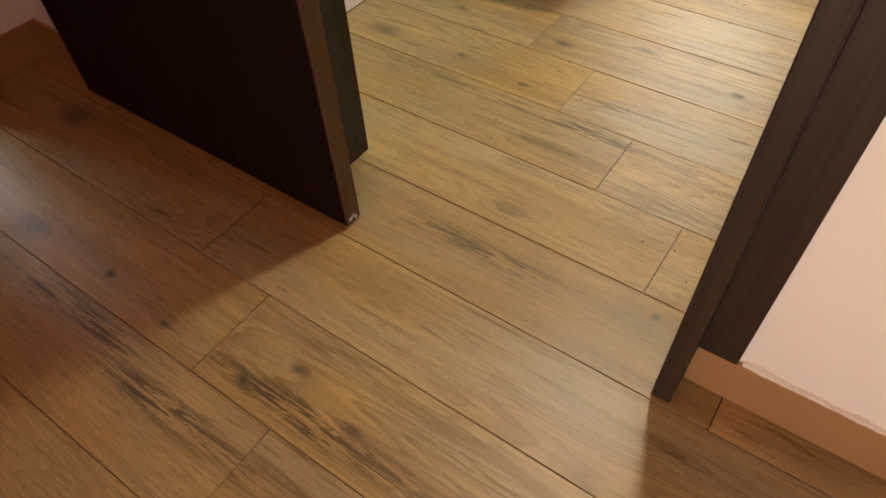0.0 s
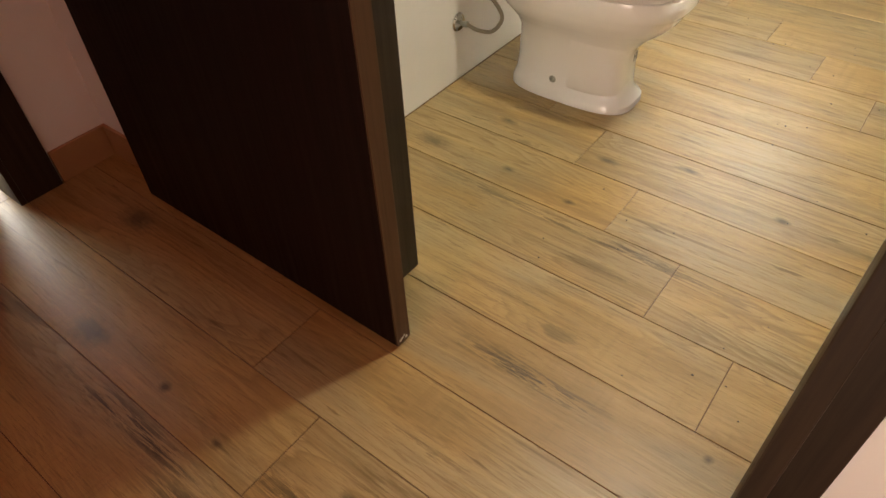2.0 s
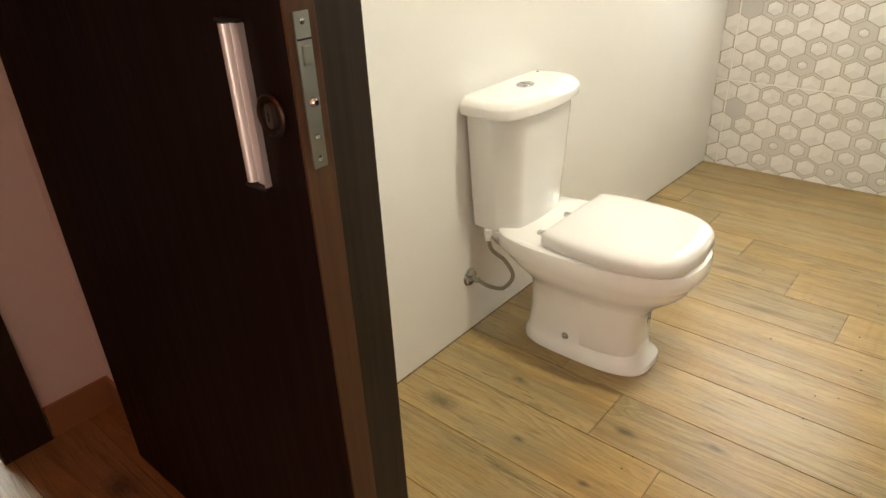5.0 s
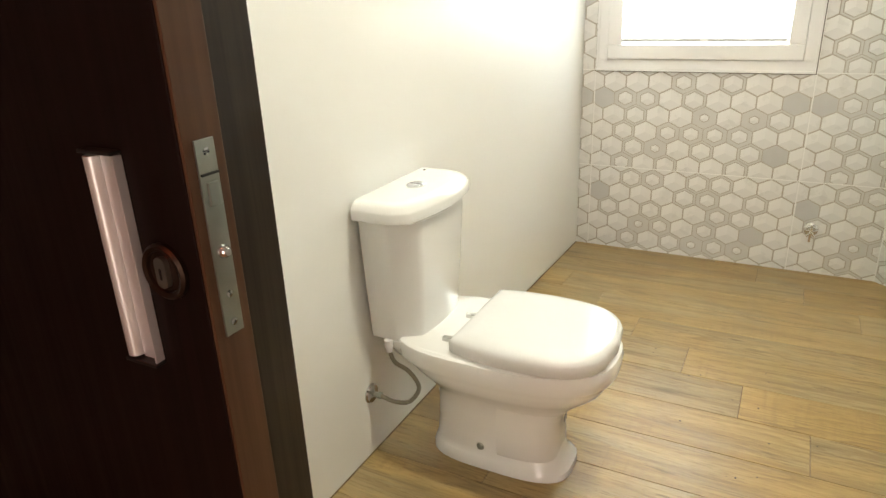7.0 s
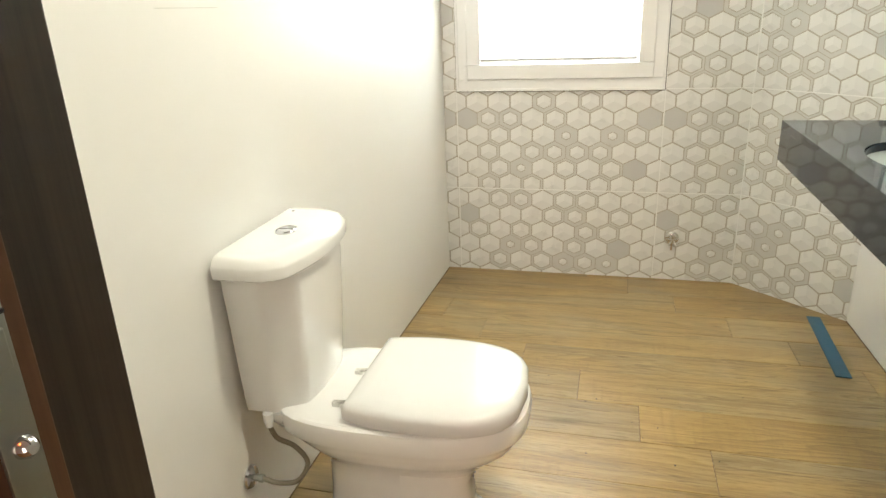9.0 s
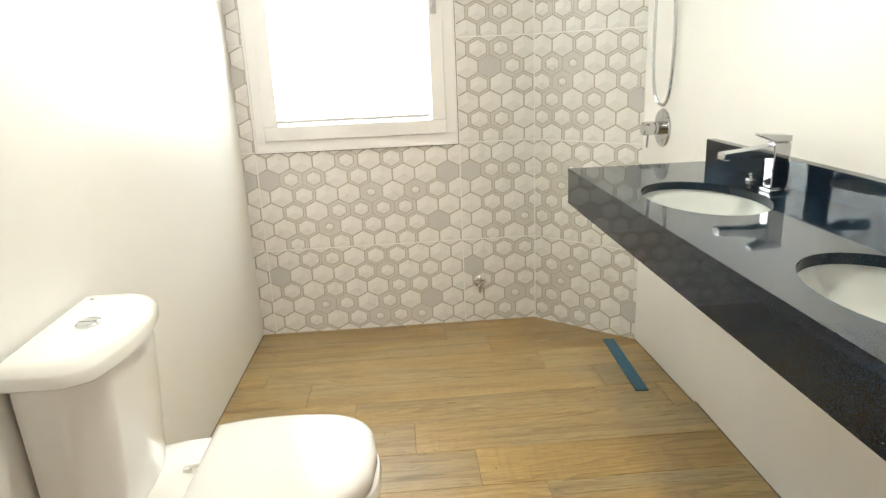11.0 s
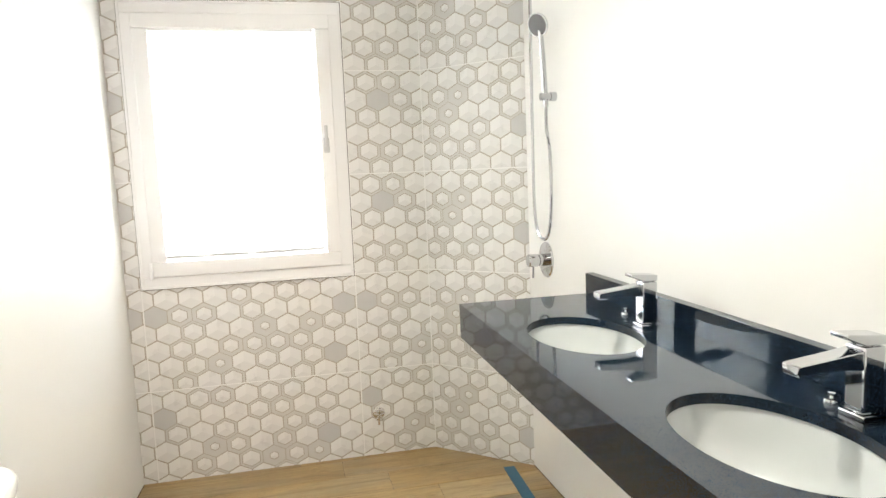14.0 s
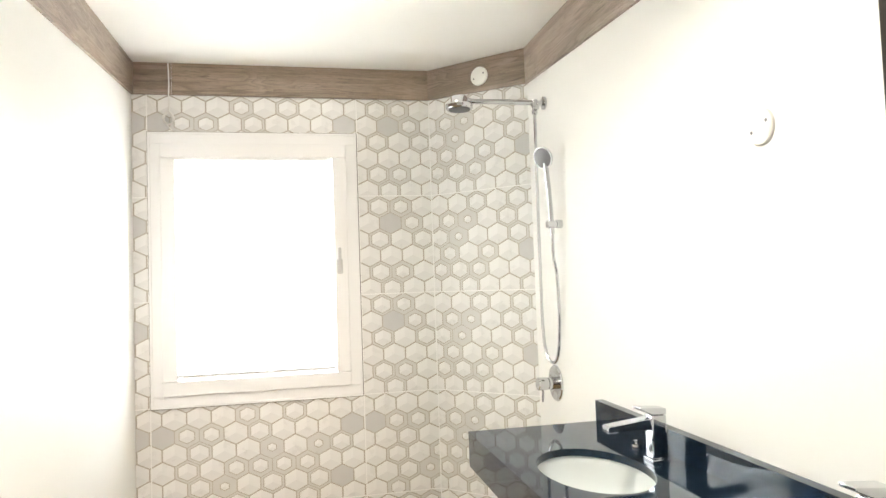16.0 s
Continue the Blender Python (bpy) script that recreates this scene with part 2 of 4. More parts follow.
M_DOOR = dark_wood("dark_stained_veneer", (0.012, 0.0042, 0.0028), (0.006, 0.0022, 0.0016), 0.5, 2, 0.16)
M_EDGE = dark_wood("brown_edge_veneer", (0.115, 0.056, 0.027), (0.064, 0.031, 0.016), 0.45)
M_JAMB = dark_wood("dark_brown_frame", (0.046, 0.030, 0.020), (0.018, 0.012, 0.008), 0.45)
M_PORC = plain("white_glazed_porcelain", (0.85, 0.85, 0.84), 0.08, 0, 0.01, 3.0, 0, 1, 0.6)
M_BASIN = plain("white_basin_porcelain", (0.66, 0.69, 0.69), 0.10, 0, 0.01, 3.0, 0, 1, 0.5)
M_SEAT = plain("white_seat_plastic", (0.72, 0.72, 0.715), 0.14, 0, 0.01, 3.0)
M_CHROME = plain("chrome", (0.60, 0.61, 0.63), 0.07, 1.0, 0.03, 20)
M_STEEL = plain("brushed_steel", (0.36, 0.37, 0.34), 0.38, 1.0, 0.10, 40, 0.0002, 600)
M_BRONZE = plain("dark_bronze", (0.05, 0.03, 0.021), 0.36, 0.8, 0.12, 60)
M_RUST = plain("rust_stain", (0.46, 0.34, 0.23), 0.7)
M_PLASTER = plain("white_plaster", (0.72, 0.68, 0.63), 0.85, 0, 0.05, 40, 0.001, 200)
M_ALU = plain("anodised_aluminium", (0.80, 0.80, 0.82), 0.32, 0.55, 0.05, 30)
M_BRAID = plain("braided_steel_hose", (0.34, 0.31, 0.25), 0.35, 0.9, 0.25, 300, 0.001, 900)
M_BLACK = plain("black_plastic", (0.012, 0.012, 0.012), 0.4)
M_VALVE = plain("polished_valve_chrome", (0.82, 0.82, 0.80), 0.22, 0.9)
M_GREY = plain("grey_rubber_nozzles", (0.15, 0.15, 0.162), 0.5)
M_GRANITE = granite("black_granite")
M_PVC = plain("white_pvc", (0.88, 0.88, 0.885), 0.3, 0, 0.01)
M_RAIL = plain("pale_grey_rail", (0.74, 0.74, 0.76), 0.45)
M_HANDLE = plain("grey_handle_metal", (0.58, 0.58, 0.59), 0.4, 0.5)
M_SEAL = plain("dark_joint_seal", (0.10, 0.09, 0.08), 0.7)
M_FILM = plain("blue_protective_film", (0.016, 0.095, 0.175), 0.5, 0, 0.12, 30, 0.0008, 60)
M_PLATE = plain("white_cover_plate_plastic", (0.80, 0.79, 0.75), 0.35, 0, 0.01)
M_CORD = plain("white_cord", (0.80, 0.79, 0.76), 0.7)
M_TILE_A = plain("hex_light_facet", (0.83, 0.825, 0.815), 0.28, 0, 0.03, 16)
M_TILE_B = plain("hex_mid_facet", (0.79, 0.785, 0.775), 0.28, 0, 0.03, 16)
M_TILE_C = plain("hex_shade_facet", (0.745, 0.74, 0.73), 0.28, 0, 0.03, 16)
M_TILE_BAND = plain("hex_grey_band", (0.63, 0.62, 0.60), 0.3, 0, 0.05, 20)
M_TILE_GREY = plain("hex_grey", (0.58, 0.575, 0.57), 0.3, 0, 0.05, 20)
M_TILE_LINE = plain("hex_beige_line", (0.46, 0.42, 0.36), 0.4, 0, 0.08, 40)
M_JOINT = plain("white_tile_grout", (0.90, 0.895, 0.885), 0.8)


def glass_material():
    m, nt, b = material("window_glass")
    b.inputs["Base Color"].default_value = (0.95, 0.97, 0.97, 1)
    b.inputs["Transmission Weight"].default_value = 1
    b.inputs["Roughness"].default_value = 0.02
    return m


def blind_material():
    """Thin white cloth: part of the light behind it comes through."""
    m, nt, b = material("white_blind_cloth")
    tr = nt.nodes.new("ShaderNodeBsdfTranslucent")
    tr.inputs[0].default_value = (0.9, 0.9, 0.88, 1)
    df = nt.nodes.new("ShaderNodeBsdfDiffuse")
    weave = noise_tex(nt, coords(nt, (400, 1, 400)), 1.0, 2)
    nt.links.new(mix(nt, weave, (0.80, 0.80, 0.78), (0.86, 0.86, 0.84)), df.inputs[0])
    ms = nt.nodes.new("ShaderNodeMixShader")
    ms.inputs[0].default_value = 0.6
    nt.links.new(df.outputs[0], ms.inputs[1])
    nt.links.new(tr.outputs[0], ms.inputs[2])
    nt.links.new(ms.outputs[0], nt.nodes["Material Output"].inputs[0])
    return m


def glow_material(name, colour, strength):
    m, nt, b = material(name)
    b.inputs["Emission Color"].default_value = (*colour, 1)
    b.inputs["Emission Strength"].default_value = strength
    return m


M_GLASS = glass_material()
M_BLIND = blind_material()
M_LAMPGLOW = glow_material("lamp_diffuser", (1.0, 0.93, 0.80), DOME_GLOW)
M_DAY = glow_material("daylight_backdrop", (0.95, 0.97, 1.0), DAY_GLOW)


# ---- mesh helpers ----
def box(bm, x0, x1, y0, y1, z0, z1, mi=0):
    v = [bm.verts.new(p) for p in ((x0, y0, z0), (x1, y0, z0), (x1, y1, z0), (x0, y1, z0), (x0, y0, z1), (x1, y0, z1), (x1, y1, z1), (x0, y1, z1))]
    for f in ((3, 2, 1, 0), (4, 5, 6, 7), (0, 1, 5, 4), (1, 2, 6, 5), (2, 3, 7, 6), (3, 0, 4, 7)):
        bm.faces.new([v[i] for i in f]).material_index = mi
    return v


def prism(bm, poly, z0, z1):
    lo = [bm.verts.new((x, y, z0)) for x, y in poly]
    hi = [bm.verts.new((x, y, z1)) for x, y in poly]
    bm.faces.new(lo[::-1])
    bm.faces.new(hi)
    n = len(poly)
    for i in range(n):
        bm.faces.new((lo[i], lo[(i + 1) % n], hi[(i + 1) % n], hi[i]))


def loft(bm, rings, caps=(True, True), mi=0):
    rows = [[bm.verts.new(p) for p in ring] for ring in rings]
    n = len(rows[0])
    for a, b in zip(rows, rows[1:]):
        for i in range(n):
            bm.faces.new((a[i], a[(i + 1) % n], b[(i + 1) % n], b[i])).material_index = mi
    if caps[0]:
        bm.faces.new(rows[0][::-1]).material_index = mi
    if caps[1]:
        bm.faces.new(rows[-1]).material_index = mi
    return rows


def circle(c, axis, r, n=24):
    axis = Vector(axis).normalized()
    a = axis.orthogonal().normalized()
    b = axis.cross(a)
    return [Vector(c) + r * (math.cos(2 * math.pi * i / n) * a + math.sin(2 * math.pi * i / n) * b) for i in range(n)]


def turned(bm, c, axis, profile, n=28):
    """A turned piece: profile rows are (distance along the axis, radius)."""
    axis = Vector(axis).normalized()
    loft(bm, [circle(Vector(c) + axis * d, axis, r, n) for d, r in profile])


def tube(bm, pts, r, n=10, smooth=6):
    pts = [Vector(p) for p in pts]
    if smooth:
        out = []
        ext = [2 * pts[0] - pts[1]] + pts + [2 * pts[-1] - pts[-2]]
        for i in range(1, len(ext) - 2):
            p0, p1, p2, p3 = ext[i - 1:i + 3]
            for k in range(smooth):
                t = k / smooth
                out.append(0.5 * ((2 * p1) + (p2 - p0) * t + (2 * p0 - 5 * p1 + 4 * p2 - p3) * t * t + (3 * p1 - p0 - 3 * p2 + p3) * t ** 3))
        pts = out + [pts[-1]]
    rings = []
    side = None
    for i, p in enumerate(pts):
        d = (pts[min(i + 1, len(pts) - 1)] - pts[max(i - 1, 0)]).normalized()
        if side is None:
            side = d.orthogonal().normalized()
        side = (side - d * side.dot(d)).normalized()
        up = d.cross(side)
        rings.append([p + r * (math.cos(2 * math.pi * k / n) * side + math.sin(2 * math.pi * k / n) * up) for k in range(n)])
    loft(bm, rings)


def mesh_of(name, bm, mats, angle=35):
    bmesh.ops.recalc_face_normals(bm, faces=bm.faces)
    me = bpy.data.meshes.new(name)
    bm.to_mesh(me)
    bm.free()
    for m in (mats if isinstance(mats, (list, tuple)) else [mats]):
        me.materials.append(m)
    if angle:
        me.polygons.foreach_set("use_smooth", [True] * len(me.polygons))
        me.set_sharp_from_angle(angle=radians(angle))
    return me


def thing(name, base, label, category, group=""):
    """An empty at the thing's base; its parts are modelled in world places."""
    ob = new(name)
    ob.location = base
    return tagged(ob, label, category, group)


def origin_of(ob):
    at = Vector((0, 0, 0))
    while ob is not None:
        at = at + ob.location
        ob = ob.parent
    return at


def part(name, bm, mats, parent, label="", bevel=0.0, angle=35):
    if bevel:
        bmesh.ops.recalc_face_normals(bm, faces=bm.faces)
        edges = [e for e in bm.edges if len(e.link_faces) == 2 and e.calc_face_angle(0) > radians(40)]
        bmesh.ops.bevel(bm, geom=edges, offset=bevel, segments=2, affect="EDGES", profile=0.5)
        angle = min(angle, 20)
    bmesh.ops.translate(bm, verts=bm.verts, vec=-origin_of(parent))
    ob = new(name, mesh_of(name, bm, mats, angle))
    ob.parent = parent
    if label:
        tagged(ob, label)
    return ob


def structure(name, bm, mats, label, category, bevel=0.0, angle=0):
    if bevel:
        bmesh.ops.recalc_face_normals(bm, faces=bm.faces)
        bmesh.ops.bevel(bm, geom=list(bm.edges), offset=bevel, segments=2, affect="EDGES", profile=0.5)
    return tagged(new(name, mesh_of(name, bm, mats, angle)), label, category, "", "structure")


def boxes(*rows):
    bm = bmesh.new()
    for r in rows:
        box(bm, *r)
    return bm


# ---- plan ----
XW, YN, YD, YH = -1.052, 4.062, 1.265, 1.115      # bathroom west and window walls; door wall's bathroom and hall faces
CX, CY = 0.354, 3.680                              # where the cut corner leaves the window wall and meets the east wall
XHW = -1.655                                       # hall's west wall
DOOR_L, DOOR_R = -0.613, 0.203                     # clear doorway


def xe(y):
    """The east wall's face."""
    return 0.75 + 0.0 * y


WX0, WX1, WZ0, WZ1 = -0.982, -0.018, 0.881, 2.162   # window's outer frame

STEP_Y, STEP_Z = 3.0333, -0.042                    # the shower end of the floor starts a low step down and falls to the window wall
FALL = (STEP_Z + 0.010) / (YN - STEP_Y)


def floor_z(y):
    """The floor's height."""
    return -0.010 + FALL * (y - STEP_Y) if y > STEP_Y else 0.0


# ---- large structure ----
bm = boxes((-3.2, 0.9, -1.2, STEP_Y - 0.001, -0.16, -0.003))
loft(bm, [[(x, STEP_Y - 0.001, -0.16), (x, 4.25, -0.16), (x, 4.25, floor_z(4.25) - 0.003), (x, STEP_Y - 0.001, -0.013)] for x in (-1.2, 0.95)])
floor_slab = structure("floor", bm, M_GROUT, "wood-look plank floor with a low step down to the shower", "floor")
bm = boxes((-1.70, 0.95, -1.25, 4.25, CEIL, CEIL + 0.1))
structure("ceiling", bm, M_CEIL, "smooth white painted ceiling", "ceiling")
bm = boxes((-3.3, -1.71, -1.25, 2.0, CEIL, CEIL + 0.1))
structure("ceiling_next_room", bm, M_CEIL, "white ceiling of the next room", "ceiling")

B = 0.0005   # tile bed: the tiled walls' backing lies this far behind the tile faces
wall_n = structure("wall_north", boxes(
    (XW - 0.15, WX0 + 0.012, YN + B, YN + 0.2, -0.12, CEIL), (WX1 - 0.012, 0.6, YN + B, YN + 0.2, -0.12, CEIL),
    (WX0 + 0.012, WX1 - 0.012, YN + B, YN + 0.2, -0.12, WZ0 + 0.012), (WX0 + 0.012, WX1 - 0.012, YN + B, YN + 0.2, WZ1 - 0.012, CEIL)),
    M_JOINT, "window wall clad in grey and white hexagon-pattern tiles", "wall")
DU = Vector((xe(CY) - CX, CY - YN, 0)).normalized()          # along the cut corner
DN = Vector((DU.y, -DU.x, 0)).normalized()                   # out of it, into the room
if DN.y > 0:
    DN = -DN
DLEN = (Vector((xe(CY), CY, 0)) - Vector((CX, YN, 0))).length
bm = bmesh.new()
p0, p1 = Vector((CX, YN, 0)) - B * DN, Vector((xe(CY), CY, 0)) - B * DN
prism(bm, [(p0.x, p0.y), (p1.x, p1.y), (p1.x + 0.2, p1.y + 0.1), (p0.x + 0.2, p0.y + 0.3)], -0.12, CEIL)
wall_d = structure("wall_northeast", bm, M_JOINT, "cut shower corner clad in hexagon-pattern tiles", "wall")
wall_w = structure("wall_west", boxes((XW - 0.15, XW, YD, YN + B, -0.12, CEIL)), M_WALL, "plain white satin bathroom wall", "wall")
bm = bmesh.new()
prism(bm, [(xe(YD - 0.1), YD - 0.1), (xe(CY), CY), (xe(CY) + 0.12, CY + 0.08), (0.95, CY), (0.95, YD - 0.1)], -0.12, CEIL)
structure("wall_east", bm, M_WALL, "plain white satin wall behind the vanity", "wall")
structure("wall_south", boxes(
    (XHW - 0.1, DOOR_L - 0.018, YH, YD, -0.12, CEIL), (DOOR_R + 0.018, 0.9, YH, YD, -0.12, CEIL), (DOOR_L - 0.018, DOOR_R + 0.018, YH, YD, 2.09, CEIL)),
    M_HALLWALL, "off-white wall between hall and bathroom", "wall")
structure("wall_hall_west", boxes((XHW - 0.10, XHW, 0.83, YH, -0.12, CEIL), (XHW - 0.10, XHW, -1.2, 0.0, -0.12, CEIL), (XHW - 0.10, XHW, 0.0, 0.83, 2.09, CEIL)),
    M_HALLWALL, "off-white hall wall with a doorway", "wall")
# unseen wall; its doorway is made up to hold the hall's fill light
structure("wall_hall_south", boxes((-1.76, 0.06, -1.2, -1.1, -0.12, CEIL), (0.78, 0.9, -1.2, -1.1, -0.12, CEIL), (0.06, 0.78, -1.2, -1.1, 2.12, CEIL)), M_HALLWALL, "unseen off-white hall wall with an opening added for the fill light", "wall")
structure("wall_hall_east", boxes((0.8, 0.9, -1.1, YH, -0.12, CEIL)), M_HALLWALL, "off-white end wall of the hall", "wall")
structure("wall_next_room", boxes((-3.2, -3.1, -1.2, 1.9, -0.12, CEIL), (-3.1, -1.755, 1.8, 1.9, -0.12, CEIL), (-3.1, -1.76, -1.2, -1.1, -0.12, CEIL)),
    M_HALLWALL, "pale wall of the next room", "wall")
structure("backdrop", boxes((-3.09, -3.07, 0.5, 1.4, 0.05, 2.1)), M_DAY, "daylight at the next room's glazed door", "backdrop")

# skirting, one board a wall
def skirting(name, rows, label="orange-brown wood-look skirting board"):
    structure(name, boxes(*rows), M_SKIRT, label, "baseboard", 0.0015)

SKZ = 0.10
skirting("baseboard", [(DOOR_R + 0.0205, 0.8, YH - 0.011, YH - 0.0005, 0, SKZ)])
skirting("baseboard_2", [(XHW + 0.011, DOOR_L - 0.09, YH - 0.011, YH - 0.0005, 0, SKZ)])
skirting("baseboard_3", [(XHW + 0.0005, XHW + 0.011, 0.94, YH - 0.0005, 0, SKZ)])

def plaster_edge(name, x0, x1, seed):
    """Ragged bead of plaster left along the skirting's top."""
    rng = random.Random(seed)
    bm = bmesh.new()
    n = int((x1 - x0) / 0.006)
    rings = []
    for k in range(n + 1):
        h = 0.0015 + 0.006 * max(0.0, noise.noise((k * 0.11, seed, 0)) + 0.25) + 0.001 * rng.random()
        x = x0 + (x1 - x0) * k / n
        rings.append([(x, YH - 0.0105 + 0.002 * rng.random(), SKZ - 0.001), (x, YH - 0.0005, SKZ - 0.001), (x, YH - 0.0005, SKZ + h * 1.5), (x, YH - 0.006, SKZ + h)])
    loft(bm, rings)
    structure(name, bm, M_PLASTER, "ragged white plaster edge on top of the skirting", "trim")

# brown joint where the floor meets the plain white walls
for name, x0, x1, y0 in (("trim_joint", XW + 0.0004, XW + 0.0036, YD), ("trim_joint_2", xe(0) - 0.0036, xe(0) - 0.0004, YD)):
    bm = boxes((x0, x1, y0 + 0.01, STEP_Y, -0.004, 0.0022))
    y1 = YN - 0.005 if x0 < 0 else CY
    loft(bm, [[(x0, y, floor_z(y) - 0.003), (x1, y, floor_z(y) - 0.003), (x1, y, floor_z(y) + 0.0022), (x0, y, floor_z(y) + 0.0022)] for y in (STEP_Y + 0.0005, y1)])
    structure(name, bm, M_GROUT, "thin brown grout joint along the foot of the wall", "trim")

plaster_edge("trim_plaster", DOOR_R + 0.09, 0.79, 5)

# ---- doorway ----
def doorway():
    door = tagged(new("door_frame"), "dark brown wooden doorway lining with a slim stop post", "door frame", "", "structure")
    part("lining", boxes((DOOR_L - 0.017, DOOR_L, YH - 0.002, YD + 0.008, 0, 2.07)), M_JAMB, door, "", 0.002)
    part("lining", boxes((DOOR_R, DOOR_R + 0.017, YH - 0.002, YD + 0.013, 0, 2.07)), M_JAMB, door, "", 0.002)
    part("head_lining", boxes((DOOR_L - 0.017, DOOR_R + 0.017, YH - 0.002, YD + 0.008, 2.072, 2.088)), M_JAMB, door, "", 0.002)
    part("casing", boxes((DOOR_R + 0.019, DOOR_R + 0.083, YH - 0.014, YH - 0.0006, SKZ + 0.002, 2.15)), M_JAMB, door, "", 0.002)
    part("stop_post", boxes((0.190, 0.223, 1.042, YH - 0.003, 0.001, 2.10)), M_JAMB, door, "square dark post that the sliding door meets", 0.003)
    return door

doorway()


def sliding_door():
    d = thing("sliding_door", (-0.94, 1.07, 0), "dark-stained wooden sliding door pushed open along the hall wall", "door")
    leaf = part("leaf", boxes((-1.384, -0.4935, 1.051, 1.0930, 0.006, 2.12)), M_DOOR, d, "", 0.002)
    part("edge_strip", boxes((-0.4933, -0.4895, 1.0515, 1.0925, 0.006, 2.12)), M_EDGE, d, "brown veneer edge", 0.001)
    rng = random.Random(3)
    for k in range(4):
        yy, zz, w = 1.062 + 0.006 * k, 0.014 + 0.016 * rng.random(), 0.002 + 0.0015 * rng.random()
        part("chip", boxes((-0.4894, -0.4889, yy - w, yy + w, zz - w, zz + w * 1.4)), M_PLASTER, d, "pale chip in the edge")
    # lock plate let into the edge
    px = -0.4890
    lock = part("lock_plate", boxes((px - 0.001, px + 0.0012, 1.0615, 1.0815, 0.993, 1.162)), M_STEEL, d, "worn brushed steel lock plate", 0.0005)
    bm = boxes((px + 0.0013, px + 0.0045, 1.066, 1.077, 1.108, 1.128))
    part("latch", bm, M_STEEL, lock, "", 0.001)
    for z in (1.152, 1.030, 1.004):
        bm = bmesh.new()
        turned(bm, (px + 0.001, 1.0715, z), (1, 0, 0), [(0, 0.0034), (0.0008, 0.0032), (0.001, 0.0014), (0.0003, 0.0012)], 14)
        part("screw", bm, M_CHROME, lock)
    bm = boxes((px + 0.0013, px + 0.003, 1.0625, 1.0805, 1.1335, 1.1355))
    part("hook_slot", bm, M_BLACK, lock)
    bm = bmesh.new()
    turned(bm, (px + 0.001, 1.0725, 1.068), (1, 0, 0), [(0, 0.006), (0.004, 0.005), (0.006, 0.003)], 14)
    part("key_bolt", bm, M_CHROME, lock)
    # channel-shaped pull
    z0, z1, x0, x1, y = 0.960, 1.149, -0.600, -0.560, 1.051
    pull = part("pull_handle", boxes((x0 + 0.0172, x1 - 0.0026, y - 0.0040, y - 0.0005, z0, z1), (x1 - 0.0025, x1, y - 0.0095, y - 0.0004, z0, z1)), M_ALU, d, "open aluminium channel pull", 0.0006)
    bm = bmesh.new()
    prof = [(x0 + 0.0085 - 0.0085 * math.cos(math.pi * i / 14), y - 0.0005 - 0.0115 * math.sin(math.pi * i / 14)) for i in range(15)]
    prism(bm, prof, z0 + 0.002, z1 - 0.002)
    part("grip", bm, M_ALU, pull)
    for za, zb in ((z0 - 0.004, z0 - 0.0005), (z1 + 0.0005, z1 + 0.004)):
        part("end_cap", boxes((x0, x1 + 0.001, y - 0.012, y - 0.0005, za, zb)), M_BLACK, pull, "black end cap", 0.0012)
    # round rosette with a keyhole
    cx, cz = -0.533, 1.052
    bm = bmesh.new()
    turned(bm, (cx, y - 0.0005, cz), (0, -1, 0), [(0, 0.025), (0.004, 0.025), (0.0065, 0.0225), (0.005, 0.019), (0.002, 0.018)], 36)
    rosette = part("rosette", bm, M_BRONZE, d, "dark bronze lock rosette")
    bm = bmesh.new()
    pts = []
    for i in range(24):
        a = 2 * math.pi * i / 24
        pts.append((cx + 0.0065 * math.cos(a), cz + 0.0065 * math.sin(a) + (0.0075 if math.sin(a) > 0 else -0.0075)))
    loft(bm, [[(x, y - 0.002, z) for x, z in pts], [(x, y - 0.0075, z) for x, z in pts]])
    part("cylinder", bm, M_STEEL, rosette)
    bm = boxes((cx - 0.001, cx + 0.001, y - 0.0082, y - 0.0076, cz - 0.006, cz + 0.004))
    part("keyhole", bm, M_BLACK, rosette)

sliding_door()


def next_room_door():
    f = tagged(new("door_frame_hall"), "dark brown door frame in the hall's side wall", "door frame", "", "structure")
    part("casing", boxes((XHW + 0.0006, XHW + 0.016, 0.8295, 0.935, 0.001, 2.16)), M_JAMB, f, "", 0.002)
    part("lining", boxes((XHW - 0.104, XHW + 0.016, 0.812, 0.829, 0.001, 2.07)), M_JAMB, f, "", 0.002)
    d = thing("hall_door", (XHW - 0.06, 0.4, 0), "dark wooden hall door left slightly ajar", "door")
    part("leaf", boxes((XHW - 0.085, XHW - 0.048, 0.004, 0.765, 0.008, 2.06)), M_DOOR, d, "", 0.002)

next_room_door()


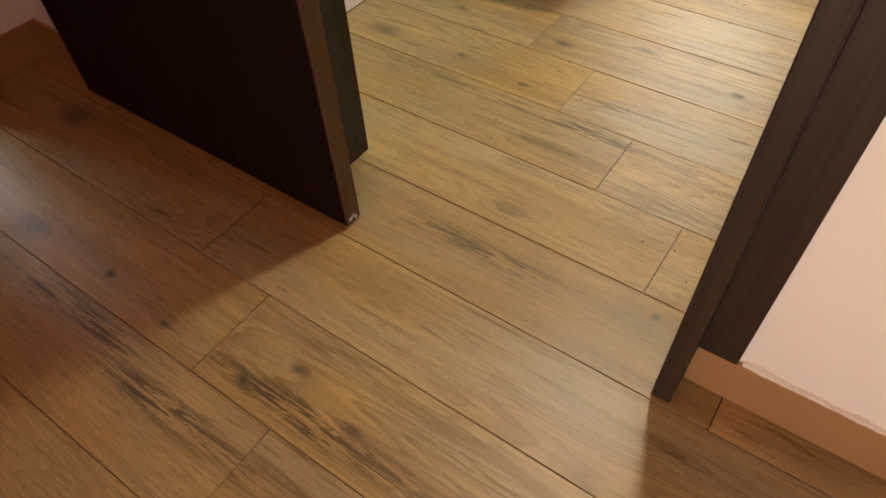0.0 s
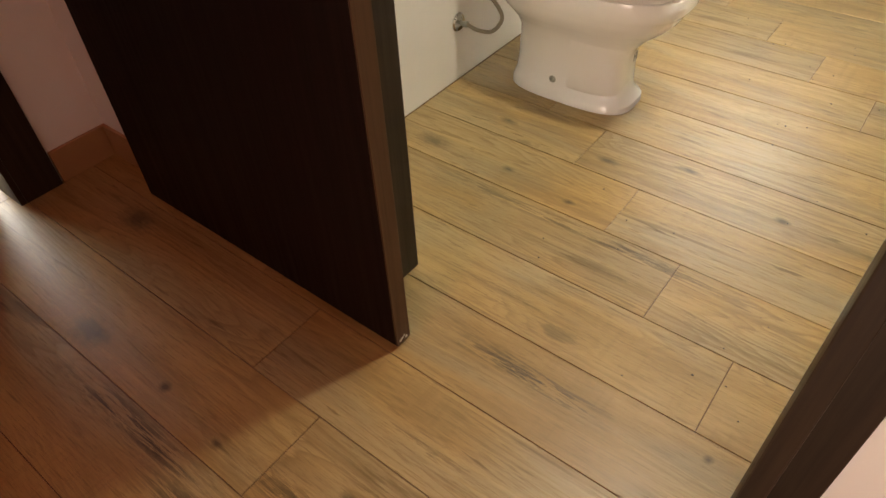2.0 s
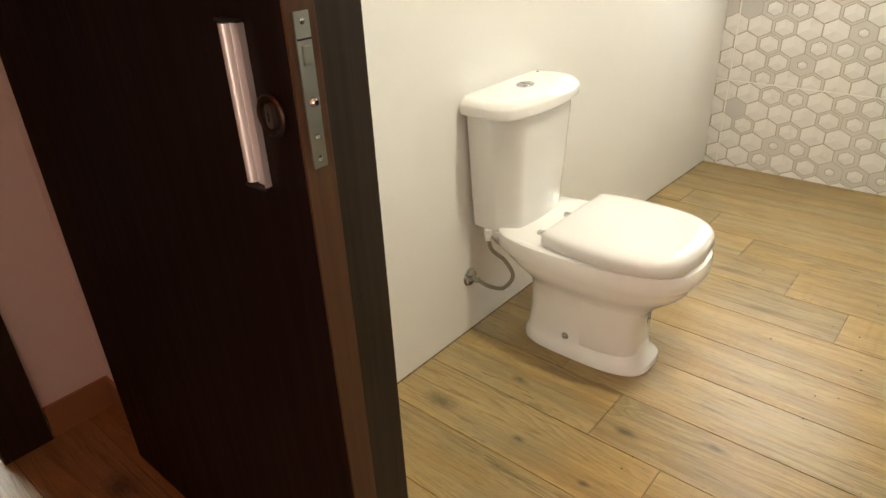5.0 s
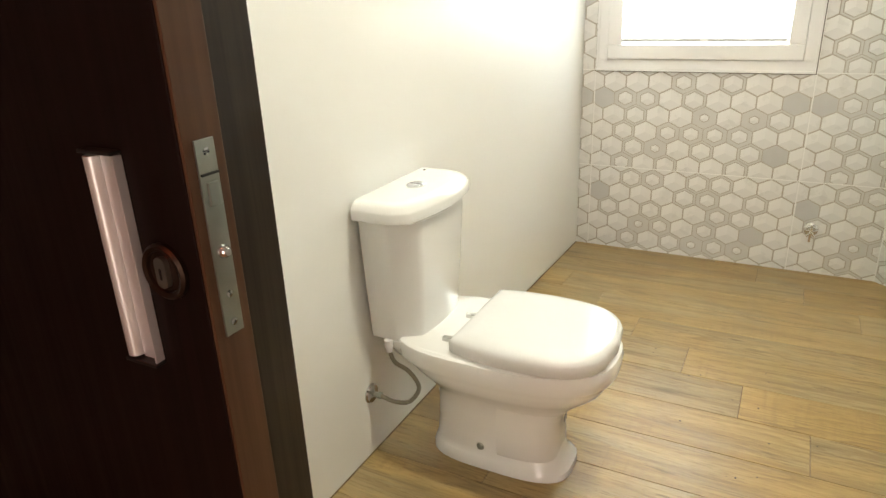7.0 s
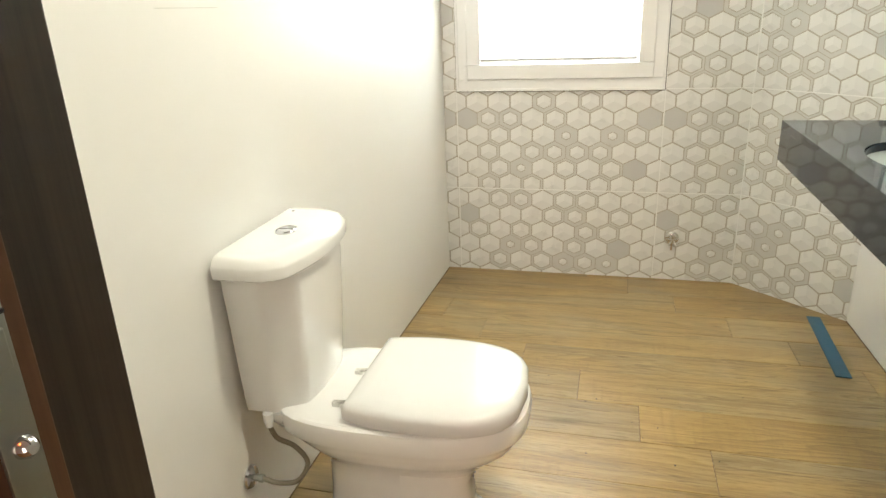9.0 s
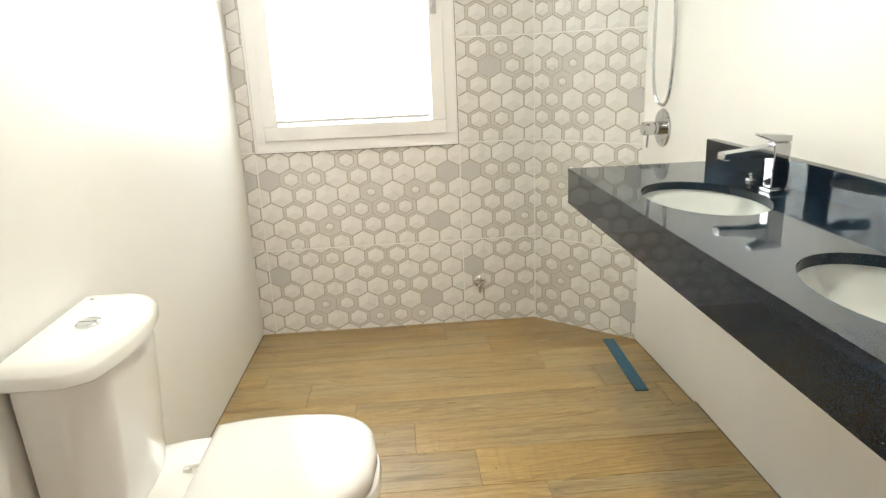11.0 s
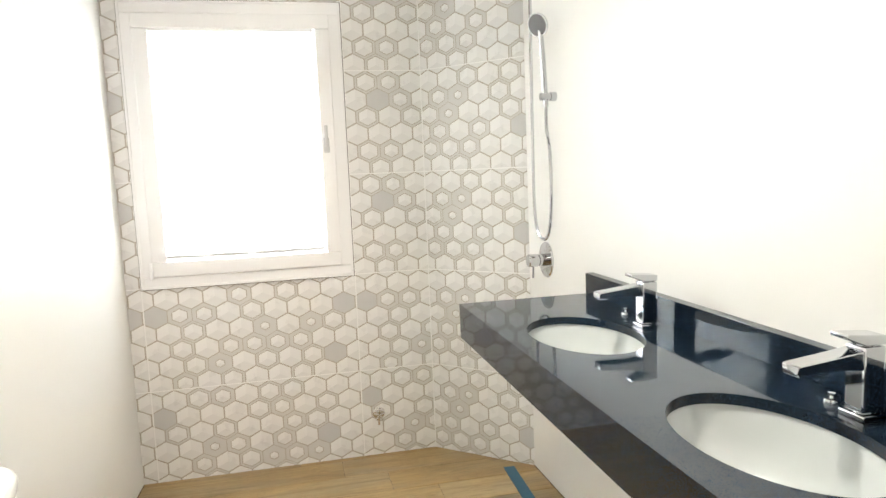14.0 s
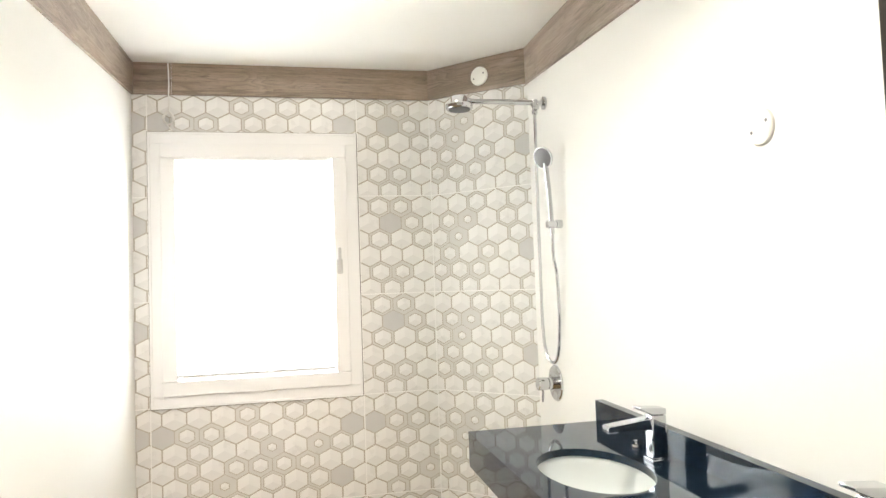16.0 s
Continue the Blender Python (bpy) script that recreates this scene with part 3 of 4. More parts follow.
# ---- window ----
def window():
    w = tagged(new("window_1"), "white framed tilt window with a lowered white blind", "window", "", "structure")
    y0, y1 = YN - 0.010, YN + 0.075
    a = 0.0545
    def ring(x0, x1, z0, z1, t, ya, yb):
        return [boxes((x0, x1, ya, yb, z0, z0 + t)), boxes((x0, x1, ya, yb, z1 - t, z1)), boxes((x0, x0 + t, ya, yb, z0 + t + 0.0003, z1 - t - 0.0003)), boxes((x1 - t, x1, ya, yb, z0 + t + 0.0003, z1 - t - 0.0003))]
    for bm in ring(WX0, WX1, WZ0, WZ1, a, y0, y1):
        part("window_frame", bm, M_PVC, w, "", 0.002)
    for bm in ring(WX0 + 0.0505, WX1 - 0.0505, WZ0 + 0.0505, WZ1 - 0.0505, 0.03, YN + 0.031, YN + 0.074):
        part("frame_stop", bm, M_PVC, w)
    # flat cover strip round the frame, and the dark joint beside it
    for bm in ring(WX0 - 0.0035, WX1 + 0.0035, WZ0 - 0.0035, WZ1 + 0.0035, 0.0032, YN - 0.004, YN + 0.004):
        part("joint", bm, M_SEAL, w, "dark joint round the frame")
    for bm in ring(WX0 + 0.0004, WX1 - 0.0004, WZ0 + 0.0004, WZ1 - 0.0004, 0.011, YN - 0.0165, YN - 0.0102):
        part("cover_bead", bm, M_PVC, w, "", 0.001)
    sx0, sx1, sz0, sz1 = -0.927, -0.073, 0.938, 2.106
    for bm in ring(sx0, sx1, sz0, sz1, 0.066, YN - 0.026, YN + 0.03):
        part("sash_bar", bm, M_PVC, w, "", 0.004)
    pane = part("pane", boxes((sx0 + 0.05, sx1 - 0.05, YN + 0.085, YN + 0.095, sz0 + 0.05, sz1 - 0.05)), M_GLASS, w)
    pane.visible_shadow = False
    bx0, bx1, bz0, bz1 = -0.862, -0.148, 1.012, 2.036
    # hinge cap and lever handle
    part("hinge", boxes((sx0 - 0.012, sx0 + 0.004, YN - 0.034, YN - 0.0265, sz0 - 0.012, sz0 + 0.065)), M_PVC, w, "", 0.003)
    bm = boxes((-0.127, -0.101, YN - 0.036, YN - 0.0265, 1.475, 1.545))
    h = part("handle", bm, M_HANDLE, w, "pale grey lever handle", 0.003)
    bm = bmesh.new()
    loft(bm, [[(-0.121, YN - 0.050, z0), (-0.107, YN - 0.050, z0), (-0.107, YN - 0.0365, z0), (-0.121, YN - 0.0365, z0)] for z0 in (1.50, 1.60)])
    part("lever", bm, M_HANDLE, h, "", 0.003)
    # blind, hung inside the sash
    b = thing("roller_blind", (-0.495, YN - 0.02, bz1), "white light-filtering blind drawn fully down over the window pane", "blind")
    part("cloth", boxes((sx0 + 0.0662, sx1 - 0.0662, YN - 0.012, YN - 0.0105, sz0 + 0.0662, sz1 - 0.0662)), M_BLIND, b)
    part("bottom_bar", boxes((bx0, bx1, YN - 0.020, YN - 0.0125, bz0 + 0.004, bz0 + 0.020)), M_RAIL, b, "slim grey bottom rail", 0.002)
    part("top_rail", boxes((bx0, bx1, YN - 0.022, YN - 0.0125, bz1 - 0.01, bz1 + 0.006)), M_PVC, b, "", 0.002)
    bm = boxes((-0.505, -0.470, YN - 0.024, YN - 0.0205, bz0 + 0.002, bz0 + 0.022))
    part("pull_tab", bm, M_PVC, b, "", 0.001)

window()


# ---- ceiling-level wood-look boards ----
TZ0 = 2.339
def cornice_board(name, a, b, za=TZ0, zb=TZ0, depth=0.012):
    """A board from a to b along the top of a wall; za, zb: its lower edge at both ends."""
    a, b = Vector((*a, 0)), Vector((*b, 0))
    u = (b - a).normalized()
    n = Vector((u.y, -u.x, 0))
    mid = (a + b) / 2 + n * (depth / 2 + 0.0005)
    zm, h = (CEIL + TZ0) / 2, (b - a).length / 2
    bm = bmesh.new()
    # in the board's own frame x runs along the grain, y up, z out of the wall
    loft(bm, [[(x, CEIL - 0.001 - zm, -depth / 2), (x, CEIL - 0.001 - zm, depth / 2), (x, z - zm, depth / 2), (x, z - zm, -depth / 2)] for x, z in ((-h, za), (h, zb))])
    ob = tagged(new(name, mesh_of(name, bm, M_TRIM, 0)), "brown wood-look board along the top of the wall", "trim", "", "structure")
    ob.matrix_world = Matrix.Translation((mid.x, mid.y, zm)) @ Matrix((u, Vector((0, 0, 1)), n)).transposed().to_4x4()
    return ob

cornice_board("trim", (-0.871, YN - 0.0005), (CX - 0.005, YN - 0.0005))
cornice_board("trim_5", (XW + 0.013, YN - 0.0005), (-0.8735, YN - 0.0005))
cornice_board("trim_2", (CX, YN), (xe(CY), CY), TZ0, TZ0 - 0.016)
cornice_board("trim_3", (xe(CY), CY), (xe(YD), YD), TZ0 - 0.018, TZ0 - 0.15)
cornice_board("trim_4", (XW, YD), (XW, YN), TZ0 - 0.14, TZ0)


# ---- toilet ----
def egg(cx, cy, z, front, back, half, n_front=2.6, n_back=3.2, n=48):
    """A rounded outline: its nose points along +x."""
    out = []
    for i in range(n):
        a = 2 * math.pi * i / n
        c, s = math.cos(a), math.sin(a)
        e = n_front if c >= 0 else n_back
        r = (abs(c) ** e + abs(s) ** e) ** (-1 / e)
        out.append((cx + r * c * (front if c >= 0 else back), cy + r * s * half, z))
    return out


TY = 2.198   # the toilet's middle line
def toilet():
    t = thing("toilet", (-0.75, TY, 0), "white porcelain close-coupled toilet with its lid closed", "toilet")
    X0 = XW + 0.012
    bm = bmesh.new()
    rings = []
    #        z     centre front back half  nf  nb
    for z, cx, f, b, h, nf, nb in (
            (0.001, -0.73, 0.233, 0.185, 0.113, 3.4, 3.2), (0.020, -0.73, 0.232, 0.185, 0.110, 3.4, 3.2), (0.034, -0.73, 0.217, 0.180, 0.102, 3.4, 3.2),
            (0.048, -0.73, 0.205, 0.176, 0.094, 3.3, 3.2), (0.10, -0.73, 0.197, 0.172, 0.089, 3.3, 3.2), (0.16, -0.73, 0.196, 0.170, 0.089, 3.2, 3.2),
            (0.20, -0.73, 0.217, 0.170, 0.099, 3.0, 3.0), (0.235, -0.73, 0.250, 0.180, 0.122, 2.8, 3.0), (0.265, -0.73, 0.288, 0.195, 0.150, 2.6, 3.0),
            (0.292, -0.73, 0.312, 0.215, 0.171, 2.7, 3.0), (0.312, -0.73, 0.322, 0.235, 0.180, 2.8, 3.1), (0.325, -0.73, 0.329, 0.25, 0.184, 2.8, 3.2),
            (0.336, -0.73, 0.339, 0.262, 0.190, 2.8, 3.3), (0.368, -0.73, 0.343, 0.266, 0.193, 2.8, 3.3), (0.383, -0.73, 0.339, 0.264, 0.190, 2.8, 3.3), (0.388, -0.73, 0.329, 0.258, 0.183, 2.8, 3.3)):
        rings.append(egg(cx, TY, z, f, b, h, nf, nb))
    loft(bm, rings)
    bowl = part("bowl", bm, M_PORC, t)
    # the pedestal's front half stands a little proud of its back half
    bm = bmesh.new()
    rings = []
    for z, f, h, e in ((0.046, 0.203, 0.0925, 3.3), (0.060, 0.2015, 0.1000, 3.3), (0.11, 0.1985, 0.0995, 3.3), (0.16, 0.1975, 0.0995, 3.2), (0.195, 0.2115, 0.1035, 3.0), (0.225, 0.231, 0.110, 2.8)):
        ring = [p for p in egg(-0.73, TY, z, f, 0.1, h, e, 3.2, 96) if p[0] >= -0.6951]
        ring.sort(key=lambda p: math.atan2(p[1] - TY, p[0] + 0.70))
        rings.append(ring)
    n = min(len(r) for r in rings)
    loft(bm, [r[:n // 2] + r[-(n - n // 2):] for r in rings])
    part("front_panel", bm, M_PORC, bowl, "", 0, 40)
    for s in (-1, 1):
        bm = bmesh.new()
        turned(bm, (-0.742, TY + s * 0.088, 0.060), (0, s, 0), [(0, 0.012), (0.005, 0.012), (0.007, 0.010), (0.008, 0.006), (0.013, 0.0055), (0.014, 0.003)], 18)
        part("fixing_bolt", bm, M_STEEL, bowl, "dull steel floor bolt")
    # small maker's mark on the front, unreadable
    for k, (w, z0, z1) in enumerate(((0.0022, 0.136, 0.166), (0.003, 0.146, 0.152), (0.003, 0.157, 0.163), (0.0022, 0.136, 0.166))):
        y = TY + 0.014 + 0.006 * k
        part("mark", boxes((-0.5345, -0.5308, y - w / 2, y + w / 2, z0, z1)), M_GREY, bowl, "small grey printed mark")
    # deck under the cistern
    bm = bmesh.new()
    loft(bm, [egg(-0.90, TY, z, 0.13, 0.125, h, 4, 5) for z, h in ((0.30, 0.10), (0.34, 0.135), (0.362, 0.150), (0.376, 0.152))])
    part("deck", bm, M_PORC, t)
    # seat and lid
    def lid_outline(z, grow=0.0):
        pts = []
        xb, xf = -0.792 - grow, -0.394 + grow
        n = 40
        for i in range(n + 1):
            s = i / n
            x = xb + (xf - xb) * s
            side = 0.166 + 0.023 * math.sin(math.pi * s ** 0.8)
            nose = (1 - max(0.0, (s - 0.48) / 0.52) ** 3.9) ** (1 / 2.6)
            pts.append((x, (side + grow) * nose))
        up = [(x, TY + w, z) for x, w in pts[:-1]]
        return up + [(pts[-1][0], TY, z)] + [(x, TY - w, z) for x, w in pts[:-1]][::-1]
    bm = bmesh.new()
    loft(bm, [lid_outline(z, g) for z, g in ((0.3885, -0.010), (0.391, -0.003), (0.400, 0.0), (0.422, 0.0), (0.430, -0.003), (0.4355, -0.009), (0.439, -0.019), (0.441, -0.045))])
    lid = part("lid", bm, M_SEAT, t, "glossy white closed seat lid", 0, 50)
    for s in (-1, 1):
        bm = bmesh.new()
        box(bm, -0.840, -0.822, TY - 0.032 + s * 0.074 - 0.007, TY - 0.032 + s * 0.074 + 0.007, 0.3885, 0.399)
        tube(bm, [(-0.826, TY - 0.032 + s * 0.074, 0.398), (-0.786, TY - 0.032 + s * 0.074, 0.404)], 0.005, 10, 0)
        part("hinge", bm, M_VALVE, t, "metal lid hinge")
    # cistern: flat back, bowed front with cut corners
    def tank_outline(z, half, side, depth, power, bow=0.010, soft=0.004):
        """Flat back, short straight sides, bowed front."""
        def front(q):
            flat = depth - bow * (q / power) ** 2
            cut = side + (depth - side) * (1.0 - abs(q)) / (1.0 - power) * 0.94
            return -math.log(math.exp(-flat / soft) + math.exp(-cut / soft)) * soft
        pts = [(X0, -half)] + [(X0 + front(-1 + k / 20), half * (-1 + k / 20)) for k in range(41)] + [(X0, half)]
        return [(x, TY + y, z) for x, y in pts]
    bm = bmesh.new()
    loft(bm, [tank_outline(z, h, 0.070, d, 0.70) for z, h, d in ((0.372, 0.140, 0.135), (0.378, 0.149, 0.146), (0.40, 0.152, 0.150), (0.55, 0.163, 0.160), (0.70, 0.173, 0.167), (0.7315, 0.173, 0.167))])
    part("cistern", bm, M_PORC, t, "", 0, 40)
    bm = bmesh.new()
    loft(bm, [tank_outline(z, h, 0.60 * d, d, 0.82, 0.026, 0.007) for z, h, d in ((0.732, 0.198, 0.180), (0.735, 0.201, 0.183), (0.758, 0.202, 0.184), (0.763, 0.200, 0.182), (0.773, 0.193, 0.175), (0.779, 0.187, 0.169), (0.782, 0.178, 0.160), (0.783, 0.163, 0.145))])
    clid = part("cistern_lid", bm, M_PORC, t, "", 0, 30)
    bm = bmesh.new()
    loft(bm, [[(XW + 0.092 + r * 0.78 * math.cos(a), TY - 0.006 + r * math.sin(a), z + 0.003) for a in [2 * math.pi * i / 32 for i in range(32)]] for r, z in ((0.031, 0.7795), (0.031, 0.783), (0.028, 0.785), (0.027, 0.7835), (0.025, 0.785), (0.014, 0.7855))])
    button = part("flush_button", bm, M_CHROME, clid, "chrome dual flush button")
    part("button_split", boxes((XW + 0.074, XW + 0.110, TY - 0.0068, TY - 0.0052, 0.7886, 0.7890)), M_BLACK, button)
    part("vent_slot", boxes((XW + 0.030, XW + 0.036, TY + 0.145, TY + 0.152, 0.7792, 0.7845)), M_SEAL, clid)

toilet()


def supply_hose():
    s = thing("supply_hose", (XW, 2.030, 0.198), "braided steel water hose from wall valve to cistern", "hose")
    bm = bmesh.new()
    turned(bm, (XW + 0.0005, 2.030, 0.198), (1, 0, 0), [(0, 0.030), (0.003, 0.030), (0.008, 0.026), (0.011, 0.014), (0.013, 0.010)], 30)
    part("escutcheon", bm, M_CHROME, s, "dulled chrome wall rosette")
    bm = bmesh.new()
    turned(bm, (XW + 0.0135, 2.030, 0.198), (1, 0, 0), [(0, 0.008), (0.012, 0.008), (0.0125, 0.010), (0.024, 0.010), (0.025, 0.007)], 6)
    part("nut", bm, M_STEEL, s)
    bm = bmesh.new()
    tx, ty = XW + 0.066, 2.044
    tube(bm, [(XW + 0.036, 2.030, 0.198), (XW + 0.075, 2.034, 0.188), (XW + 0.118, 2.05, 0.190), (XW + 0.138, 2.072, 0.228), (XW + 0.112, 2.068, 0.275), (XW + 0.078, 2.050, 0.308), (tx, ty, 0.345)], 0.0062, 12, 8)
    part("braid", bm, M_BRAID, s)
    bm = bmesh.new()
    turned(bm, (tx, ty, 0.343), (0, 0, 1), [(0, 0.009), (0.014, 0.009), (0.0145, 0.012), (0.0365, 0.012)], 12)
    part("tank_nut", bm, M_PVC, s, "white plastic nut")

supply_hose()


# ---- vanity: laid out along the east wall ----
def vplace(y, out, z=0.0):
    """A place beside the east wall: y along it, out metres into the room."""
    nrm = Vector((-1, 0, 0))
    return Vector((xe(y), y, z)) + nrm * out


def vbox(bm, y0, y1, o0, o1, z0, z1):
    ps = [vplace(y, o, z) for z in (z0, z1) for y, o in ((y0, o0), (y1, o0), (y1, o1), (y0, o1))]
    v = [bm.verts.new(p) for p in ps]
    for f in ((3, 2, 1, 0), (4, 5, 6, 7), (0, 1, 5, 4), (1, 2, 6, 5), (2, 3, 7, 6), (3, 0, 4, 7)):
        bm.faces.new([v[i] for i in f])


def vboxes(*rows):
    bm = bmesh.new()
    for r in rows:
        vbox(bm, *r)
    return bm


VT, VB_, VDEPTH, VY0, VY1 = 0.909, 0.792, 0.498, YD + 0.012, 3.023
BASINS = ((2.490, 0.285), (1.760, 0.290))
BA, BB = 0.215, 0.142
def vanity():
    v = thing("vanity_counter", vplace(2.1, 0.2, VB_), "long wall-hung black granite vanity top with two undermounted basins", "vanity")
    bm = bmesh.new()
    t = 0.022
    O0, O1 = 0.001, VDEPTH
    cuts = sorted((y - BA - 0.03, y + BA + 0.03, y, o) for y, o in BASINS)
    ys = VY0
    n = 48
    for y0, y1, yc, oc in cuts:
        vbox(bm, ys, y0, O0, O1, VT - t, VT)
        outer, inner = [], []
        for i in range(n):
            a = 2 * math.pi * i / n
            c, s = math.cos(a), math.sin(a)
            inner.append((yc + BA * c, oc + BB * s))
            ry, ro = (y1 - yc if c > 0 else yc - y0), (O1 - oc if s > 0 else oc - O0)
            k = min(ry / abs(c) if abs(c) > 1e-6 else 1e9, ro / abs(s) if abs(s) > 1e-6 else 1e9)
            outer.append((yc + k * c, oc + k * s))
        # put the rectangle's corners where the nearest rays meet it
        for cy_, co_ in ((y0, O0), (y0, O1), (y1, O0), (y1, O1)):
            j = min(range(n), key=lambda q: (outer[q][0] - cy_) ** 2 + (outer[q][1] - co_) ** 2)
            outer[j] = (cy_, co_)
        loft(bm, [[vplace(y, o, VT) for y, o in outer], [vplace(y, o, VT) for y, o in inner], [vplace(y, o, VT - t) for y, o in inner], [vplace(y, o, VT - t) for y, o in outer], [vplace(y, o, VT) for y, o in outer]], (False, False))
        ys = y1
    vbox(bm, ys, VY1, O0, O1, VT - t, VT)
    bmesh.ops.remove_doubles(bm, verts=bm.verts, dist=0.0002)
    part("slab", bm, M_GRANITE, v, "", 0, 30)
    part("apron", vboxes((VY0, VY1, VDEPTH - 0.022, VDEPTH - 0.0003, VB_, VT - t - 0.0003)), M_GRANITE, v, "", 0.0008)
    part("end_apron", vboxes((VY1 - 0.022, VY1 - 0.0003, 0.001, VDEPTH - 0.0225, VB_, VT - t - 0.0003)), M_GRANITE, v, "", 0.0008)
    part("backsplash", vboxes((VY0, VY1 - 0.0004, 0.001, 0.031, VT + 0.0005, VT + 0.074)), M_GRANITE, v, "", 0.001)

vanity()


def basin(yc, oc):
    b = thing("basin", vplace(yc, oc, 0.78), "oval white porcelain basin set under the granite top", "basin", "vanity basins")
    bm = bmesh.new()
    rings = []
    for k, z in ((1.10, 0.0), (1.035, 0.0), (1.02, -0.006), (1.0, -0.03), (0.95, -0.065), (0.86, -0.098), (0.72, -0.122), (0.52, -0.137), (0.30, -0.144), (0.11, -0.147)):
        rings.append([vplace(yc + BA * k * math.cos(2 * math.pi * i / 48), oc + BB * k * math.sin(2 * math.pi * i / 48), VT - 0.0225 + z) for i in range(48)])
    for k, z in ((0.11, -0.158), (0.54, -0.150), (0.76, -0.135), (0.91, -0.108), (1.01, -0.072), (1.06, -0.03), (1.10, -0.012)):
        rings.append([vplace(yc + BA * k * math.cos(2 * math.pi * i / 48), oc + BB * k * math.sin(2 * math.pi * i / 48), VT - 0.0225 + z) for i in range(48)])
    loft(bm, rings, (False, False))
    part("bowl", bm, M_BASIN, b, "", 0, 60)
    bm = bmesh.new()
    turned(bm, vplace(yc, oc, VT - 0.170), (0, 0, 1), [(-0.006, 0.020), (0.0, 0.030), (0.003, 0.028), (0.004, 0.018), (0.001, 0.012)], 24)
    part("drain", bm, M_CHROME, b, "chrome drain")

for yc, oc in BASINS:
    basin(yc, oc)


def faucet(yc):
    o = 0.090
    f = thing("faucet", vplace(yc, o, VT), "square chrome single-lever basin mixer", "faucet", "basin mixers")
    def slab(name, rows, bevel, parent):
        """rows: sections (out, z bottom, z top, half width) lofted along the spout."""
        bm = bmesh.new()
        loft(bm, [[vplace(yc - h, oo, za), vplace(yc + h, oo, za), vplace(yc + h, oo + sk, zb), vplace(yc - h, oo + sk, zb)] for oo, za, zb, h, sk in rows])
        return part(name, bm, M_CHROME, parent, "", bevel)
    part("base_plate", vboxes((yc - 0.027, yc + 0.027, o - 0.027, o + 0.027, VT + 0.0003, VT + 0.010)), M_CHROME, f, "", 0.002)
    body = part("body", vboxes((yc - 0.021, yc + 0.021, o - 0.022, o + 0.022, VT + 0.0103, VT + 0.128)), M_CHROME, f, "", 0.004)
    slab("spout", [(o + 0.0225, VT + 0.088, VT + 0.122, 0.0205, 0), (o + 0.06, VT + 0.092, VT + 0.117, 0.0195, 0), (o + 0.145, VT + 0.089, VT + 0.108, 0.0185, 0), (o + 0.150, VT + 0.089, VT + 0.106, 0.0185, 0)], 0.002, f)
    bm = bmesh.new()
    turned(bm, vplace(yc, o, VT + 0.128), (0, 0, 1), [(0, 0.019), (0.001, 0.019), (0.0019, 0.019)], 20)
    part("lever_neck", bm, M_CHROME, f)
    slab("lever", [(o - 0.022, VT + 0.1300, VT + 0.146, 0.021, 0), (o + 0.018, VT + 0.1300, VT + 0.149, 0.021, 0), (o + 0.055, VT + 0.145, VT + 0.152, 0.019, 0)], 0.0015, f)

for (yc, oc), shift in zip(BASINS, (0.012, 0.022)):
    faucet(yc + shift)


def popup_knob(yc, out):
    k = thing("popup_knob", vplace(yc, out, VT), "small chrome pop-up waste knob on the granite", "knob", "pop-up knobs")
    bm = bmesh.new()
    turned(bm, vplace(yc, out, VT + 0.0003), (0, 0, 1), [(0, 0.015), (0.003, 0.015), (0.008, 0.0135), (0.009, 0.005), (0.014, 0.004), (0.015, 0.008), (0.020, 0.008), (0.021, 0.005)], 20)
    part("knob_body", bm, M_CHROME, k)

popup_knob(BASINS[0][0] + 0.165, 0.070)
popup_knob(BASINS[1][0] + 0.092, 0.088)


